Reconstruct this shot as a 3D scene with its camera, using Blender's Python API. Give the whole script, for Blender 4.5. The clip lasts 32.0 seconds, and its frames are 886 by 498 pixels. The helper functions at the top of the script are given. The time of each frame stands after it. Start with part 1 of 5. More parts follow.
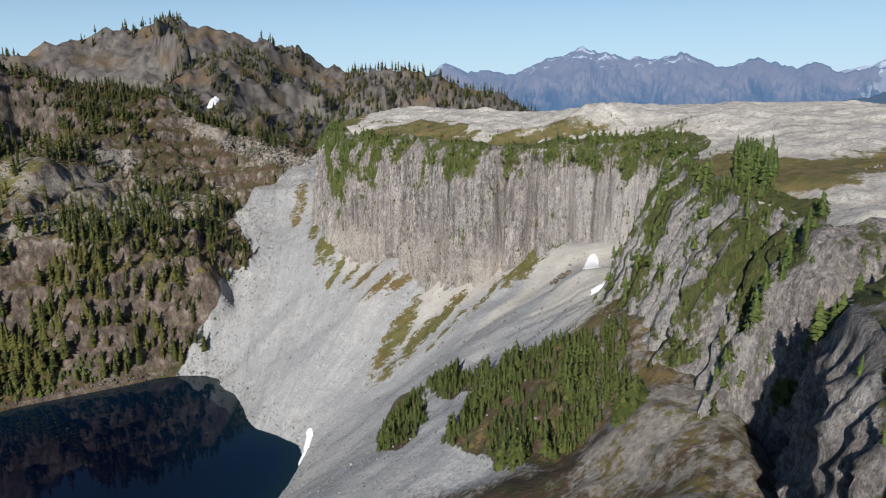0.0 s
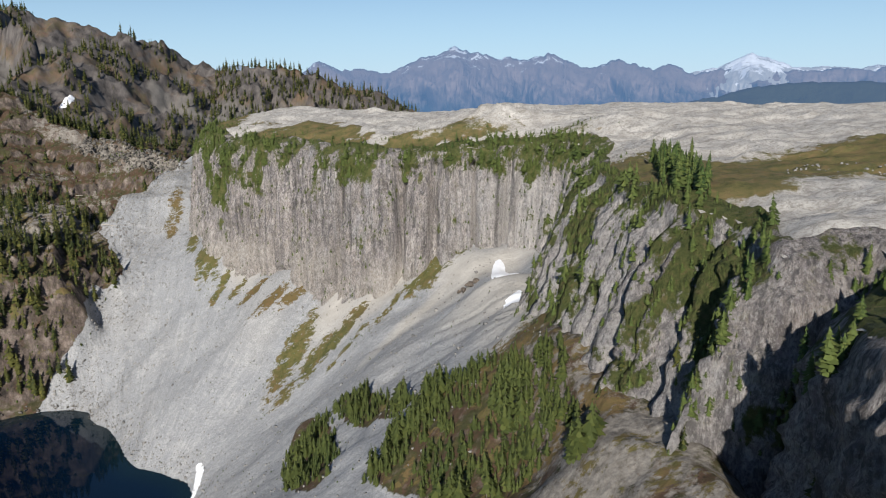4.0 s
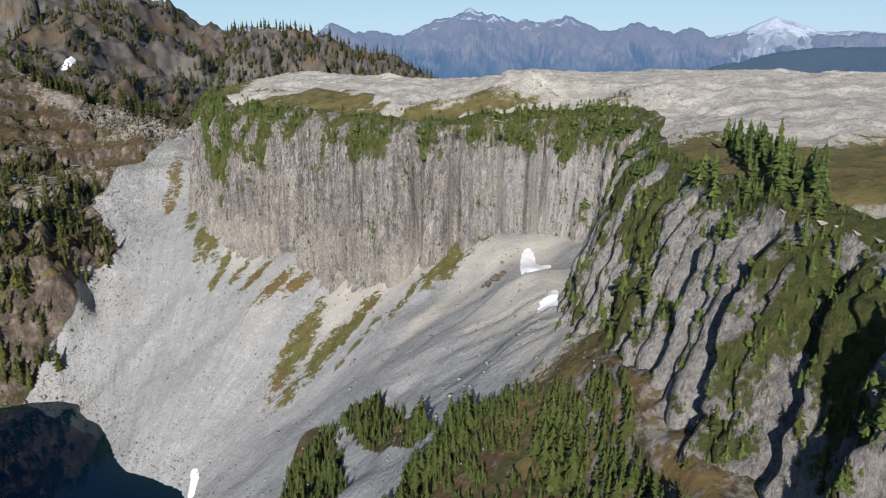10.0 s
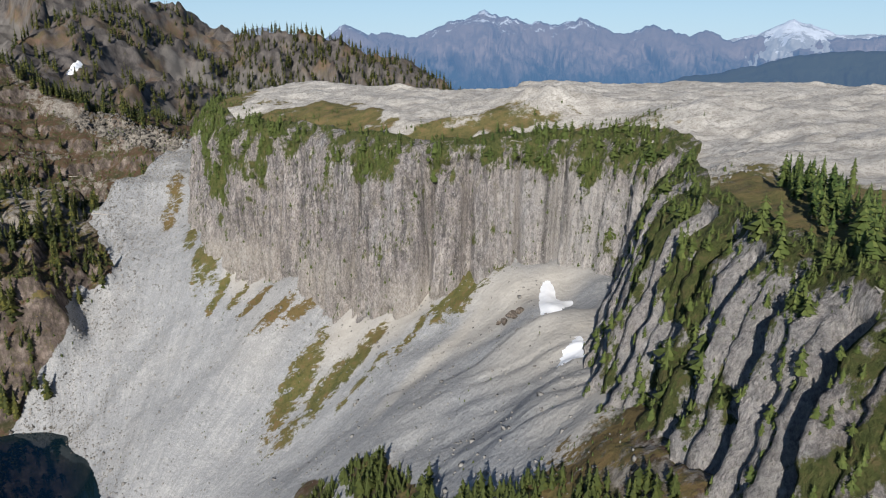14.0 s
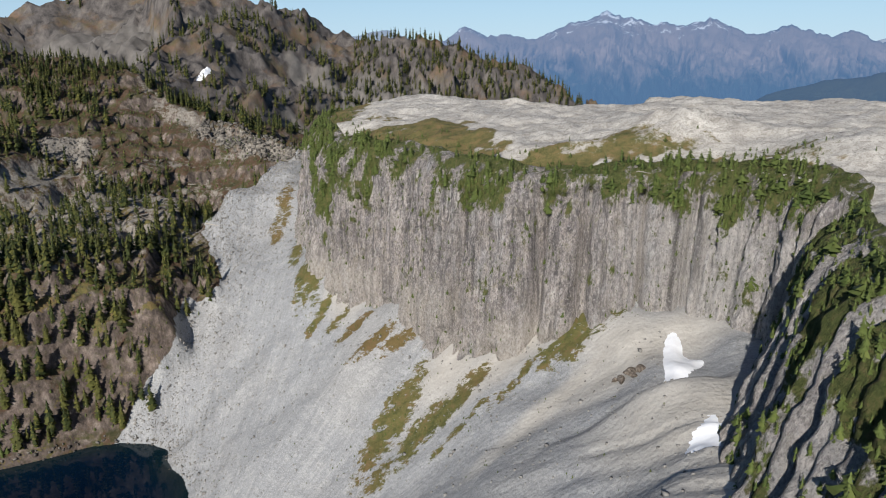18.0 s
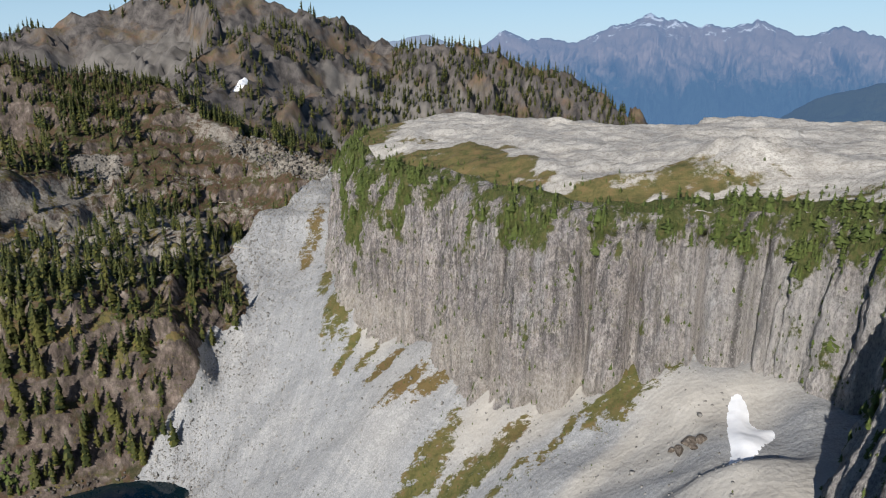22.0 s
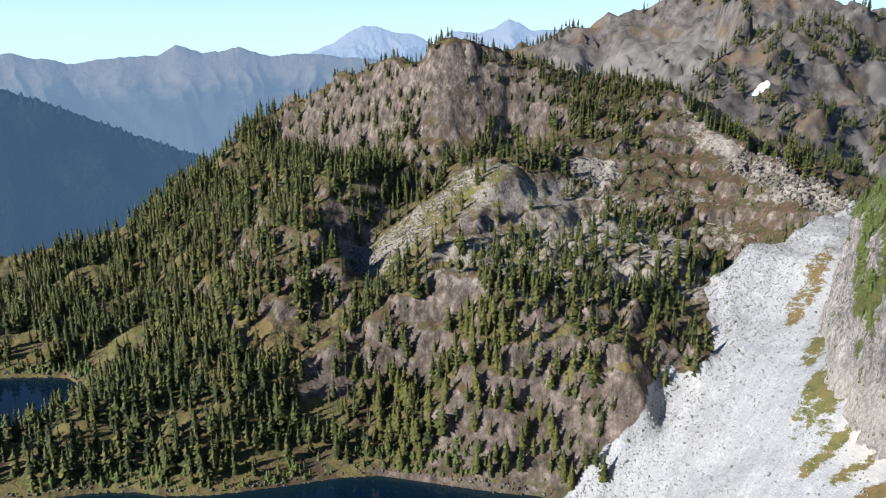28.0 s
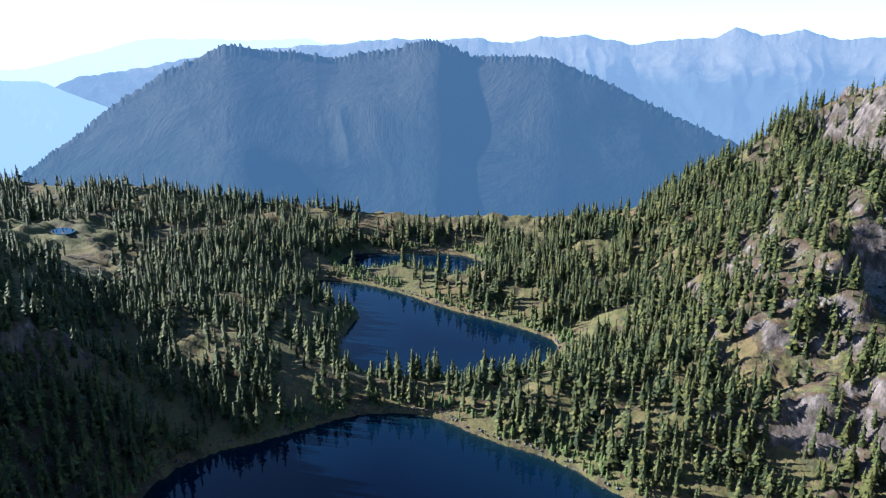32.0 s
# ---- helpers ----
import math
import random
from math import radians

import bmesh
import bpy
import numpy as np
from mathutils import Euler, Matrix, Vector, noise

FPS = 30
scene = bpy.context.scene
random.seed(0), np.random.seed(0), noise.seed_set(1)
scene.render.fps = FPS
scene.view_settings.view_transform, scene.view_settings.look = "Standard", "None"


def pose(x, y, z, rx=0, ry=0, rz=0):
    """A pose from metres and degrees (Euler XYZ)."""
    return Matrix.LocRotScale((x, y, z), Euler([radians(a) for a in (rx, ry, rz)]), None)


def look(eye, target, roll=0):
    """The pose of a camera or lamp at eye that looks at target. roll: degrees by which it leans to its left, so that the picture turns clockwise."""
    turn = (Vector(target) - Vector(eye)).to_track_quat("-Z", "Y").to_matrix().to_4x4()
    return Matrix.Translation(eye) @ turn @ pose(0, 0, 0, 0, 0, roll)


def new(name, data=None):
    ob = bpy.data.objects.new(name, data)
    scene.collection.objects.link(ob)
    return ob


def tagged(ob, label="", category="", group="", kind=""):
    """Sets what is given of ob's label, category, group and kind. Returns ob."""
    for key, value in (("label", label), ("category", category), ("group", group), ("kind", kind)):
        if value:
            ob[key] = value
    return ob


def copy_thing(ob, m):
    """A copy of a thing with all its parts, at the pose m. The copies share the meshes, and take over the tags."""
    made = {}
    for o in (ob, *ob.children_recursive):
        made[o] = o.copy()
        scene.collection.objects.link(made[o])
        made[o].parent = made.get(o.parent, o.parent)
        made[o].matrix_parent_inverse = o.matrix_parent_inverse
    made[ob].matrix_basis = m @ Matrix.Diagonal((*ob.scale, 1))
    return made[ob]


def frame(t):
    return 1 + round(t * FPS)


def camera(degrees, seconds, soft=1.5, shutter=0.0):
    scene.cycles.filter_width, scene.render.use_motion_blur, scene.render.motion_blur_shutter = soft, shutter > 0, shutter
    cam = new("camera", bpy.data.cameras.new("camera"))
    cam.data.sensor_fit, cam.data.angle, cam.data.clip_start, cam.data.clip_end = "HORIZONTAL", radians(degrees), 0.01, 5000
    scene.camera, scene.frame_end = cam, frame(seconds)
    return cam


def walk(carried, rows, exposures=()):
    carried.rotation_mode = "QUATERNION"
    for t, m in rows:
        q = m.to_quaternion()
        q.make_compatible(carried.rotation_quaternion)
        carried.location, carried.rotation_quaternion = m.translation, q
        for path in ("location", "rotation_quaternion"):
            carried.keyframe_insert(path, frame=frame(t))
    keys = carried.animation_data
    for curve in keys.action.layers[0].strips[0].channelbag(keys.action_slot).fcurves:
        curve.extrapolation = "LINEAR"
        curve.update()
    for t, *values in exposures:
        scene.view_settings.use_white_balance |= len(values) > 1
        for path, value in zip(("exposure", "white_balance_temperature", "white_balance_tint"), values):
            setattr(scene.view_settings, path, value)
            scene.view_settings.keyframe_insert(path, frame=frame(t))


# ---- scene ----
cam = camera(64.1, 32.0, 1.1)
# seconds, place, tilt from straight down, lean, turn to the left
FLIGHT = [
    (0, -7.06, 0.09, 126.83, 77.18, -0.59, 10.32),
    (0.5, -8.83, 1.27, 126.84, 77.22, -0.56, 10.36),
    (1, -10.37, 2.67, 126.86, 77.23, -0.53, 10.25),
    (1.5, -11.70, 4.24, 126.88, 77.25, -0.50, 8.40),
    (2, -12.84, 5.91, 126.91, 77.30, -0.47, 6.22),
    (2.5, -13.84, 7.64, 126.99, 77.31, -0.44, 4.49),
    (3, -14.72, 9.44, 127.11, 77.34, -0.41, 2.62),
    (3.5, -15.50, 11.36, 127.22, 77.36, -0.38, 0.59),
    (5.5, -17.77, 19.92, 127.35, 74.52, -0.26, 0.12),
    (6, -18.11, 22.14, 127.39, 74.21, -0.23, 0.21),
    (6.5, -18.36, 24.41, 127.45, 74.13, -0.20, 0.29),
    (7, -18.54, 26.72, 127.51, 74.13, -0.16, 0.34),
    (7.5, -18.69, 29.03, 127.56, 74.13, -0.13, 0.41),
    (8, -18.84, 31.33, 127.57, 74.15, -0.10, 0.48),
    (8.5, -18.99, 33.62, 127.58, 74.18, -0.06, 0.54),
    (9, -19.13, 35.92, 127.61, 74.18, -0.03, 0.65),
    (9.5, -19.23, 38.28, 127.66, 74.19, 0.01, 0.97),
    (10, -19.32, 40.66, 127.70, 74.19, 0.04, 1.35),
    (10.5, -19.41, 43.01, 127.73, 74.19, 0.07, 1.68),
    (11, -19.50, 45.35, 127.84, 74.19, 0.09, 1.89),
    (11.5, -19.58, 47.70, 128.11, 74.19, 0.12, 1.92),
    (12, -19.65, 50.07, 128.57, 74.19, 0.14, 1.97),
    (12.5, -19.71, 52.43, 129.19, 74.23, 0.17, 1.99),
    (13, -19.75, 54.75, 129.88, 74.25, 0.19, 2.04),
    (13.5, -19.79, 57.06, 130.55, 74.28, 0.21, 2.08),
    (15.5, -20.28, 66.21, 132.99, 74.34, 0.29, 4.27),
    (16, -20.42, 68.69, 133.56, 74.37, 0.28, 5.20),
    (16.5, -20.59, 71.22, 134.10, 74.39, 0.27, 6.84),
    (17, -20.79, 73.69, 134.64, 74.47, 0.24, 9.23),
    (17.5, -21.02, 76.07, 135.21, 74.52, 0.20, 11.14),
    (18, -21.25, 78.32, 135.82, 74.35, 0.16, 11.60),
    (18.5, -21.50, 80.48, 136.48, 74.23, 0.10, 11.83),
    (19, -21.81, 82.61, 137.17, 74.24, 0.05, 11.95),
    (19.5, -22.18, 84.76, 137.88, 74.24, -0.01, 12.04),
    (20, -22.60, 86.98, 138.55, 74.24, -0.06, 12.24),
    (20.5, -23.03, 89.29, 139.18, 74.25, -0.10, 12.77),
    (21, -23.49, 91.64, 139.78, 74.27, -0.13, 13.27),
    (21.5, -23.98, 93.96, 140.41, 74.38, -0.15, 13.90),
    (22, -24.53, 96.24, 141.07, 74.59, -0.17, 14.80),
    (22.5, -25.16, 98.53, 141.73, 75.04, -0.17, 16.58),
    (23, -25.85, 100.90, 142.35, 75.53, -0.17, 19.25),
    (23.5, -26.57, 103.40, 142.91, 76.01, -0.16, 23.68),
    (24, -27.30, 105.91, 143.43, 76.41, -0.15, 27.49),
    (24.5, -28.10, 108.29, 143.95, 76.44, -0.13, 29.64),
    (26.5, -32.48, 117.65, 145.86, 75.23, -0.07, 42.34),
    (27, -34.09, 119.80, 146.17, 74.99, -0.06, 46.14),
    (27.5, -35.76, 121.78, 146.50, 74.66, -0.06, 49.84),
    (28, -37.34, 123.59, 146.92, 74.16, -0.05, 54.28),
    (28.5, -38.97, 125.29, 147.37, 73.67, -0.05, 59.89),
    (29, -40.80, 126.92, 147.79, 73.18, -0.04, 65.53),
    (29.5, -42.87, 128.46, 148.12, 72.96, -0.03, 71.06),
    (30, -45.07, 129.87, 148.34, 72.89, -0.02, 76.57),
    (30.5, -47.23, 131.15, 148.51, 72.87, 0.01, 81.74),
    (31, -49.25, 132.44, 148.58, 72.76, 0.05, 87.40),
    (31.5, -51.18, 133.93, 148.44, 72.78, 0.12, 93.15),
    (32, -53.19, 135.59, 148.01, 72.76, 0.21, 95.84),
]
EXPOSURES = [(0, 0.25, 6300, 10), (21, 0.2, 6300, 10), (24, 0.35, 6250, 10), (26, 0.6, 6200, 10), (28, 0.9, 6050, 10), (30, 1.2, 5700, 10), (32, 1.55, 5300, 11)]
walk(cam, [(t, pose(x, y, z, rx, 0, rz) @ pose(0, 0, 0, 0, 0, lean)) for t, x, y, z, rx, lean, rz in FLIGHT], EXPOSURES)

# ---- world, sun and sky ----
SUN_TURN = 173.0   # compass turn of the sun, degrees to the left of +y
SUN_UP = 26.0
sun_way = Vector((-math.sin(radians(SUN_TURN)) * math.cos(radians(SUN_UP)), math.cos(radians(SUN_TURN)) * math.cos(radians(SUN_UP)), math.sin(radians(SUN_UP))))
world = bpy.data.worlds.new("sky")
scene.world = world
world.use_nodes = True
wn = world.node_tree.nodes
sky = wn.new("ShaderNodeTexSky")
sky.sky_type = "NISHITA"
sky.sun_disc = False
sky.sun_elevation = radians(SUN_UP)
sky.sun_rotation = radians(-SUN_TURN)
sky.altitude = 800
sky.air_density, sky.dust_density, sky.ozone_density = 1.0, 0.0, 4.0
wn["Background"].inputs[1].default_value = 0.066
# pale summer haze that thickens evenly towards the horizon
where = wn.new("ShaderNodeTexCoord")
parts = wn.new("ShaderNodeSeparateXYZ")
world.node_tree.links.new(where.outputs["Generated"], parts.inputs[0])
thick = wn.new("ShaderNodeMapRange")
thick.interpolation_type = "SMOOTHSTEP"
for socket, value in zip(("From Min", "From Max", "To Min", "To Max"), (-0.02, 0.24, 0.75, 0.0)):
    thick.inputs[socket].default_value = value
world.node_tree.links.new(parts.outputs[2], thick.inputs["Value"])
veil = wn.new("ShaderNodeMix")
veil.data_type = "RGBA"
veil.inputs[7].default_value = (6.4, 9.3, 12.0, 1)
world.node_tree.links.new(thick.outputs[0], veil.inputs[0])
world.node_tree.links.new(sky.outputs[0], veil.inputs[6])
world.node_tree.links.new(veil.outputs[2], wn["Background"].inputs[0])
sun = new("sun", bpy.data.lights.new("sun", "SUN"))
sun.data.energy, sun.data.angle, sun.data.color = 5.0, radians(0.5), (1.0, 0.94, 0.85)
sun.matrix_world = look((0, 0, 600), Vector((0, 0, 600)) - sun_way)

# ---- numbers: noise and shapes ----
_tab = np.random.RandomState(7).rand(256, 256)


def vnoise(x, y):
    """Smooth noise, 0 to 1, one cell a unit."""
    x, y = np.asarray(x, float), np.asarray(y, float)
    xi, yi = np.floor(x).astype(int), np.floor(y).astype(int)
    fx, fy = x - xi, y - yi
    fx, fy = fx * fx * fx * (fx * (fx * 6 - 15) + 10), fy * fy * fy * (fy * (fy * 6 - 15) + 10)
    a, b = _tab[xi & 255, yi & 255], _tab[(xi + 1) & 255, yi & 255]
    c, d = _tab[xi & 255, (yi + 1) & 255], _tab[(xi + 1) & 255, (yi + 1) & 255]
    return (a * (1 - fx) + b * fx) * (1 - fy) + (c * (1 - fx) + d * fx) * fy


def fbm(x, y, size, octaves=4, gain=0.5, shift=0.0):
    """Layered noise, about -1 to 1; size: metres of the largest wave."""
    x, y = np.asarray(x, float) / size + shift * 7.31, np.asarray(y, float) / size + shift * 3.17
    out, amp = 0.0, 1.0
    for n in range(octaves):
        out = out + amp * (2 * vnoise(x, y) - 1)
        x, y, amp = 0.8 * 2.03 * x + 0.6 * 2.03 * y + 11.3, -0.6 * 2.03 * x + 0.8 * 2.03 * y + 5.7, amp * gain
    return out


def ridged(x, y, size, octaves=4, gain=0.55, shift=0.0):
    """Sharp-crested noise, 0 to about 2."""
    x, y = np.asarray(x, float) / size + shift * 5.11, np.asarray(y, float) / size + shift * 2.77
    out, amp = 0.0, 1.0
    for n in range(octaves):
        out = out + amp * (1 - np.abs(2 * vnoise(x, y) - 1))
        x, y, amp = 0.8 * 2.1 * x + 0.6 * 2.1 * y + 3.3, -0.6 * 2.1 * x + 0.8 * 2.1 * y + 9.7, amp * gain
    return out


def step(a, b, x):
    s = np.clip((np.asarray(x, float) - a) / (b - a), 0, 1)
    return s * s * (3 - 2 * s)


def round_off(points, times=2, closed=True):
    """Corner cutting of a line of points."""
    p = np.array(points, float)
    for _ in range(times):
        q = np.roll(p, -1, 0) if closed else p[1:]
        o = p if closed else p[:-1]
        cut = np.stack([0.75 * o + 0.25 * q, 0.25 * o + 0.75 * q], 1).reshape(-1, p.shape[1])
        p = cut if closed else np.vstack([p[:1], cut, p[-1:]])
    return p


def along(points, x, y, closed=False):
    """The distance to a line of points, and the line's third value at the nearest place."""
    p = np.asarray(points, float)
    ends = np.roll(p, -1, 0) if closed else p[1:]
    best, value = np.full(np.shape(x), 1e9), np.zeros(np.shape(x))
    for a, b in zip(p if closed else p[:-1], ends):
        vx, vy = b[0] - a[0], b[1] - a[1]
        s = np.clip(((x - a[0]) * vx + (y - a[1]) * vy) / max(vx * vx + vy * vy, 1e-9), 0, 1)
        d = np.hypot(x - a[0] - s * vx, y - a[1] - s * vy)
        near = d < best
        best = np.where(near, d, best)
        if p.shape[1] > 2:
            value = np.where(near, a[2] + s * (b[2] - a[2]), value)
    return best, value


def roof(points, x, y, slope):
    """The height of a roof that falls from a ridge line with the given slope."""
    p, best = np.asarray(points, float), np.full(np.shape(x), -1e9)
    for a, b in zip(p[:-1], p[1:]):
        vx, vy = b[0] - a[0], b[1] - a[1]
        s = np.clip(((x - a[0]) * vx + (y - a[1]) * vy) / (vx * vx + vy * vy), 0, 1)
        best = np.maximum(best, a[2] + s * (b[2] - a[2]) - slope * np.hypot(x - a[0] - s * vx, y - a[1] - s * vy))
    return best


def inside(points, x, y):
    p = np.asarray(points, float)
    odd = np.zeros(np.shape(x), bool)
    for a, b in zip(p, np.roll(p, -1, 0)):
        cross = ((a[1] > y) != (b[1] > y)) & (x < (b[0] - a[0]) * (y - a[1]) / (b[1] - a[1] + 1e-12) + a[0])
        odd ^= cross
    return odd


def smax(a, b, k):
    h = np.clip(0.5 + 0.5 * (a - b) / k, 0, 1)
    return b * (1 - h) + a * h + k * h * (1 - h)


def smin(a, b, k):
    return -smax(-a, -b, k)


# ---- the plan: lakes, ridges, the rim of the mesa ----
LAKE_A = round_off([(-185, 276), (-162, 278), (-155, 266), (-143, 260), (-127, 234), (-110, 228), (-99, 222), (-95, 202), (-96, 185), (-105, 150), (-125, 105),
    (-165, 55), (-205, 25), (-241, 14), (-265, 23), (-281, 49), (-300, 73), (-304, 91), (-302, 109), (-289, 126), (-277, 155), (-258, 174), (-246, 200), (-234, 231), (-219, 245), (-201, 259)], 1)
LAKE_B = round_off([(-457, 12), (-453, 45), (-437, 75), (-417, 100), (-404, 126), (-391, 147), (-379, 161), (-355, 156), (-340, 143), (-334, 116), (-330, 85), (-334, 70),
    (-348, 57), (-373, 50), (-408, 56), (-412, 36), (-440, 18)], 1)
LAKE_C = round_off([(-473, 25), (-500, 20), (-515, 33), (-512, 64), (-520, 98), (-495, 125), (-472, 122), (-470, 95), (-487, 70), (-472, 45)], 1)
HILL = [(-470, 140, 18), (-480, 203, 33), (-492, 262, 60), (-500, 297, 92), (-490, 318, 108), (-438, 349, 126), (-377, 372, 147), (-362, 405, 136), (-336, 432, 132), (-314, 448, 131),
    (-290, 458, 121), (-262, 462, 108), (-235, 458, 98), (-205, 448, 90), (-175, 441, 83), (-150, 430, 86)]
# the wooded ridge south of the lakes, whose shade lies on their near shore
SOUTH = [(-150, -85, 76), (-215, -92, 92), (-300, -150, 94), (-350, -215, 68)]
FAR = [(-900, 640, 115), (-754, 778, 145), (-704, 829, 178), (-660, 867, 198), (-625, 895, 206), (-577, 929, 215), (-545, 950, 225), (-519, 965, 216), (-473, 990, 190), (-439, 1006, 192), (-404, 1022, 171), (-361, 1038, 157), (-290, 930, 142), (-247, 920, 153), (-205, 940, 147), (-150, 950, 134), (-100, 960, 119), (-55, 960, 90), (-20, 960, 55), (60, 980, -20)]
RIM = [(-40, 540, 96), (-90, 480, 100), (-128, 425, 106), (-141, 392, 108), (-132, 352, 105), (-112, 322, 103), (-94, 309, 104), (-72, 293, 103), (-52, 278, 103), (-34, 268, 103), (-15, 267, 105), (3, 266, 106),
    (17, 259, 107), (27, 245, 107), (33, 231, 107), (27, 219, 107), (24, 205, 107), (23, 193, 107), (18, 181, 106), (20, 166, 106), (18, 152, 106), (21, 141, 106), (20, 130, 106), (26, 121, 106), (29, 115, 106), (26.5, 107, 106), (24, 99.5, 105.5), (26, 95.5, 105), (31, 96.5, 105.5), (36, 97, 106), (35, 91, 106),
    (29, 87, 105), (24.5, 83, 104.5), (21.5, 77, 104), (18.5, 69, 106), (16.5, 61, 108), (17, 50, 108), (20, 35, 107), (24, 10, 106), (28, -60, 105)]
FAR_RUN = np.c_[np.array(FAR)[:, :2], np.r_[0, np.cumsum(np.hypot(*np.diff(np.array(FAR)[:, :2], axis=0).T))]]
_edge = round_off(RIM, 2, False)
_runs = np.r_[0, np.cumsum(np.hypot(*np.diff(_edge[:, :2], axis=0).T))]
RIM_FINE = np.stack([np.interp(np.arange(0, _runs[-1], 0.6), _runs, _edge[:, n]) for n in range(3)], 1)
MESA = np.vstack([_edge[:, :2], [(300, -60), (420, 60), (420, 420), (200, 560)]])


def shore(x, y):
    """The distance to the nearest shore, below zero on the water."""
    out = np.full(np.shape(x), 1e9)
    for lake in (LAKE_A, LAKE_B, LAKE_C):
        d, _ = along(lake, x, y, True)
        out = np.minimum(out, np.where(inside(lake, x, y), -d, d))
    return out


def hill_side(x, y):
    """1 on the wooded hill, 0 on the scree."""
    line = np.interp(y, [200, 270, 285, 300, 317, 328, 340, 357, 373, 395, 447, 470], [-181, -178, -177, -173, -168, -165, -170, -183, -185, -182, -177, -172])
    return step(5, -11, x - line + 4 * fbm(x, y, 16, 3, shift=2)) * step(205, 235, y - 0.12 * (x + 250))


def far_ribs(x, y):
    """Distance to the crest of the far mountain, and the ribs that run down from it, 0 to 2."""
    df, run = along(FAR_RUN, x, y)
    return df, ridged(run + 22 * fbm(x, y, 110, 3, shift=77), 0.24 * df, 88, 4, 0.5, shift=3)


def ground_height(x, y):
    d = np.minimum(shore(x, y), 170)
    da, _ = along(LAKE_A, x, y, True)
    da = np.minimum(da, 260)
    # the apron of scree below the cliffs
    k = 0.75 - 0.12 * step(330, 450, y) - 0.13 * step(165, 105, y)
    apron = np.where(da < 100, k * da, k * 100 + 0.32 * (da - 100))
    apron = apron * (1 + 0.05 * fbm(x, y, 40, 3)) + 0.8 * fbm(x - 0.5 * y, y + 0.5 * x, 18, 3)
    apron = apron + 11 * np.exp(-(((x + 124) / 24) ** 2 + ((y - 322) / 26) ** 2)) + 12 * step(-8, 9, x) * step(175, 125, y)
    apron = smin(apron, 92 + 0.02 * da, 10)
    # the wooded hill with its bench and rock foot
    dr, zr = along(HILL, x, y)
    west = step(-255, -295, x)
    crag = step(-300, -340, x) * step(285, 330, y) * step(425, 385, y)
    slope = 0.70 - 0.24 * crag
    flank = roof(HILL, x, y, slope) - 5 * step(4, 30, dr) - 42 * crag * step(3, 26, dr) + 3 * fbm(x, y, 60, 3, shift=4)
    flank = flank - 4 * np.exp(-(((x + 300) / 40) ** 2 + ((y - 330) / 26) ** 2))
    north = step(450, 464, y) * step(-345, -315, x)
    flank = flank + north * (0.46 * np.minimum(dr, 48) + 5 * step(4, 30, dr)) - 0.4 * north * np.maximum(dr - 48, 0)
    bench = np.where(west < 1, (56 + 0.06 * d - 16 * step(-215, -168, x)) * (1 - west) + west * (10 + 0.1 * d), 10 + 0.1 * d) * step(430, 380, y)
    foot = d * (1.75 - 1.33 * step(-215, -250, x)) + 110 * step(60, 150, d) + 45 * step(30, 62, d) * step(-300, -258, x)
    rough = ridged(x, y, 26, 4, shift=1) - 1
    hill = smin(smax(flank, bench + 3 * rough, 8), foot + 4 * rough * step(4, 20, d), 7)
    calm = 1 - 0.94 * np.exp(-(((x + 317) / 16) ** 2 + ((y - 308) / 36) ** 2) ** 2)
    hill = hill + calm * (2.8 * rough + 3.8 * (ridged(x + 0.5 * y, 0.30 * (y - 0.5 * x), 15, 4, 0.62, shift=6) - 1.15) + 1.1 * (ridged(x, y, 6, 3, 0.68, shift=17) - 1.05) + 9 * crag * (ridged(x + 0.5 * y, y, 24, 4, 0.6, shift=18) - 1.1)) * step(1, 14, d) * step(4, 34, hill)
    lean_to = step(34, 16, np.abs(x + 317)) * step(262, 280, y) * step(362, 342, y)
    hill = hill * (1 - lean_to) + (46 + 0.70 * (y - 282) + 0.4 * fbm(x, y, 5, 2, shift=88)) * lean_to
    hill = hill + 2.0 * (ridged(x + 0.4 * y, y, 9, 3, 0.6, shift=87) - 1.05) * step(-275, -245, x) * step(6, 20, d)
    ledges = (hill + 5 * fbm(x, y, 50, 3, shift=23)) / 10.5
    part_up = ledges - np.floor(ledges)
    hill = hill + 0.42 * 10.5 * (step(0.45, 0.95, part_up) - part_up) * step(6, 20, d) * step(-430, -400, x) * calm * step(8, 30, hill)
    # low woods round the farther lakes
    low = np.minimum(0.30 * d, 4 + 0.03 * d) + 2.2 * fbm(x, y, 45, 3, shift=8) * step(2, 20, d)
    low = smax(low, roof(SOUTH, x, y, 0.72) + 3 * fbm(x, y, 30, 3, shift=78), 9) 
    low = np.minimum(low, 1.1 * np.maximum(d, 0) + 1.0)
    flat = step(0.2, 0.7, 1 - ((x + 430) / 46) ** 2 - ((y + 122) / 34) ** 2)
    low = low * (1 - flat) + 4.5 * flat
    low = low - 330 * step(-530, -760, x)
    low = smin(low, 118 + 0 * x, 8)
    east = step(-300, -180, x)
    wild = low * (1 - east) + apron * east
    side = np.maximum(hill_side(x, y), step(-235, -265, x))
    near = smax(hill, low, 6) * side + wild * (1 - side)
    # beyond the saddle: the shaded valley and the far mountain
    df, ribs = far_ribs(x, y)
    far = roof(FAR, x, y, 0.36 + 0.3 * step(-330, -150, x)) - 16 * (1 - np.exp(-df / 30)) + 56 * (ribs - 1.2) * step(0, 60, df) * step(420, 200, df)
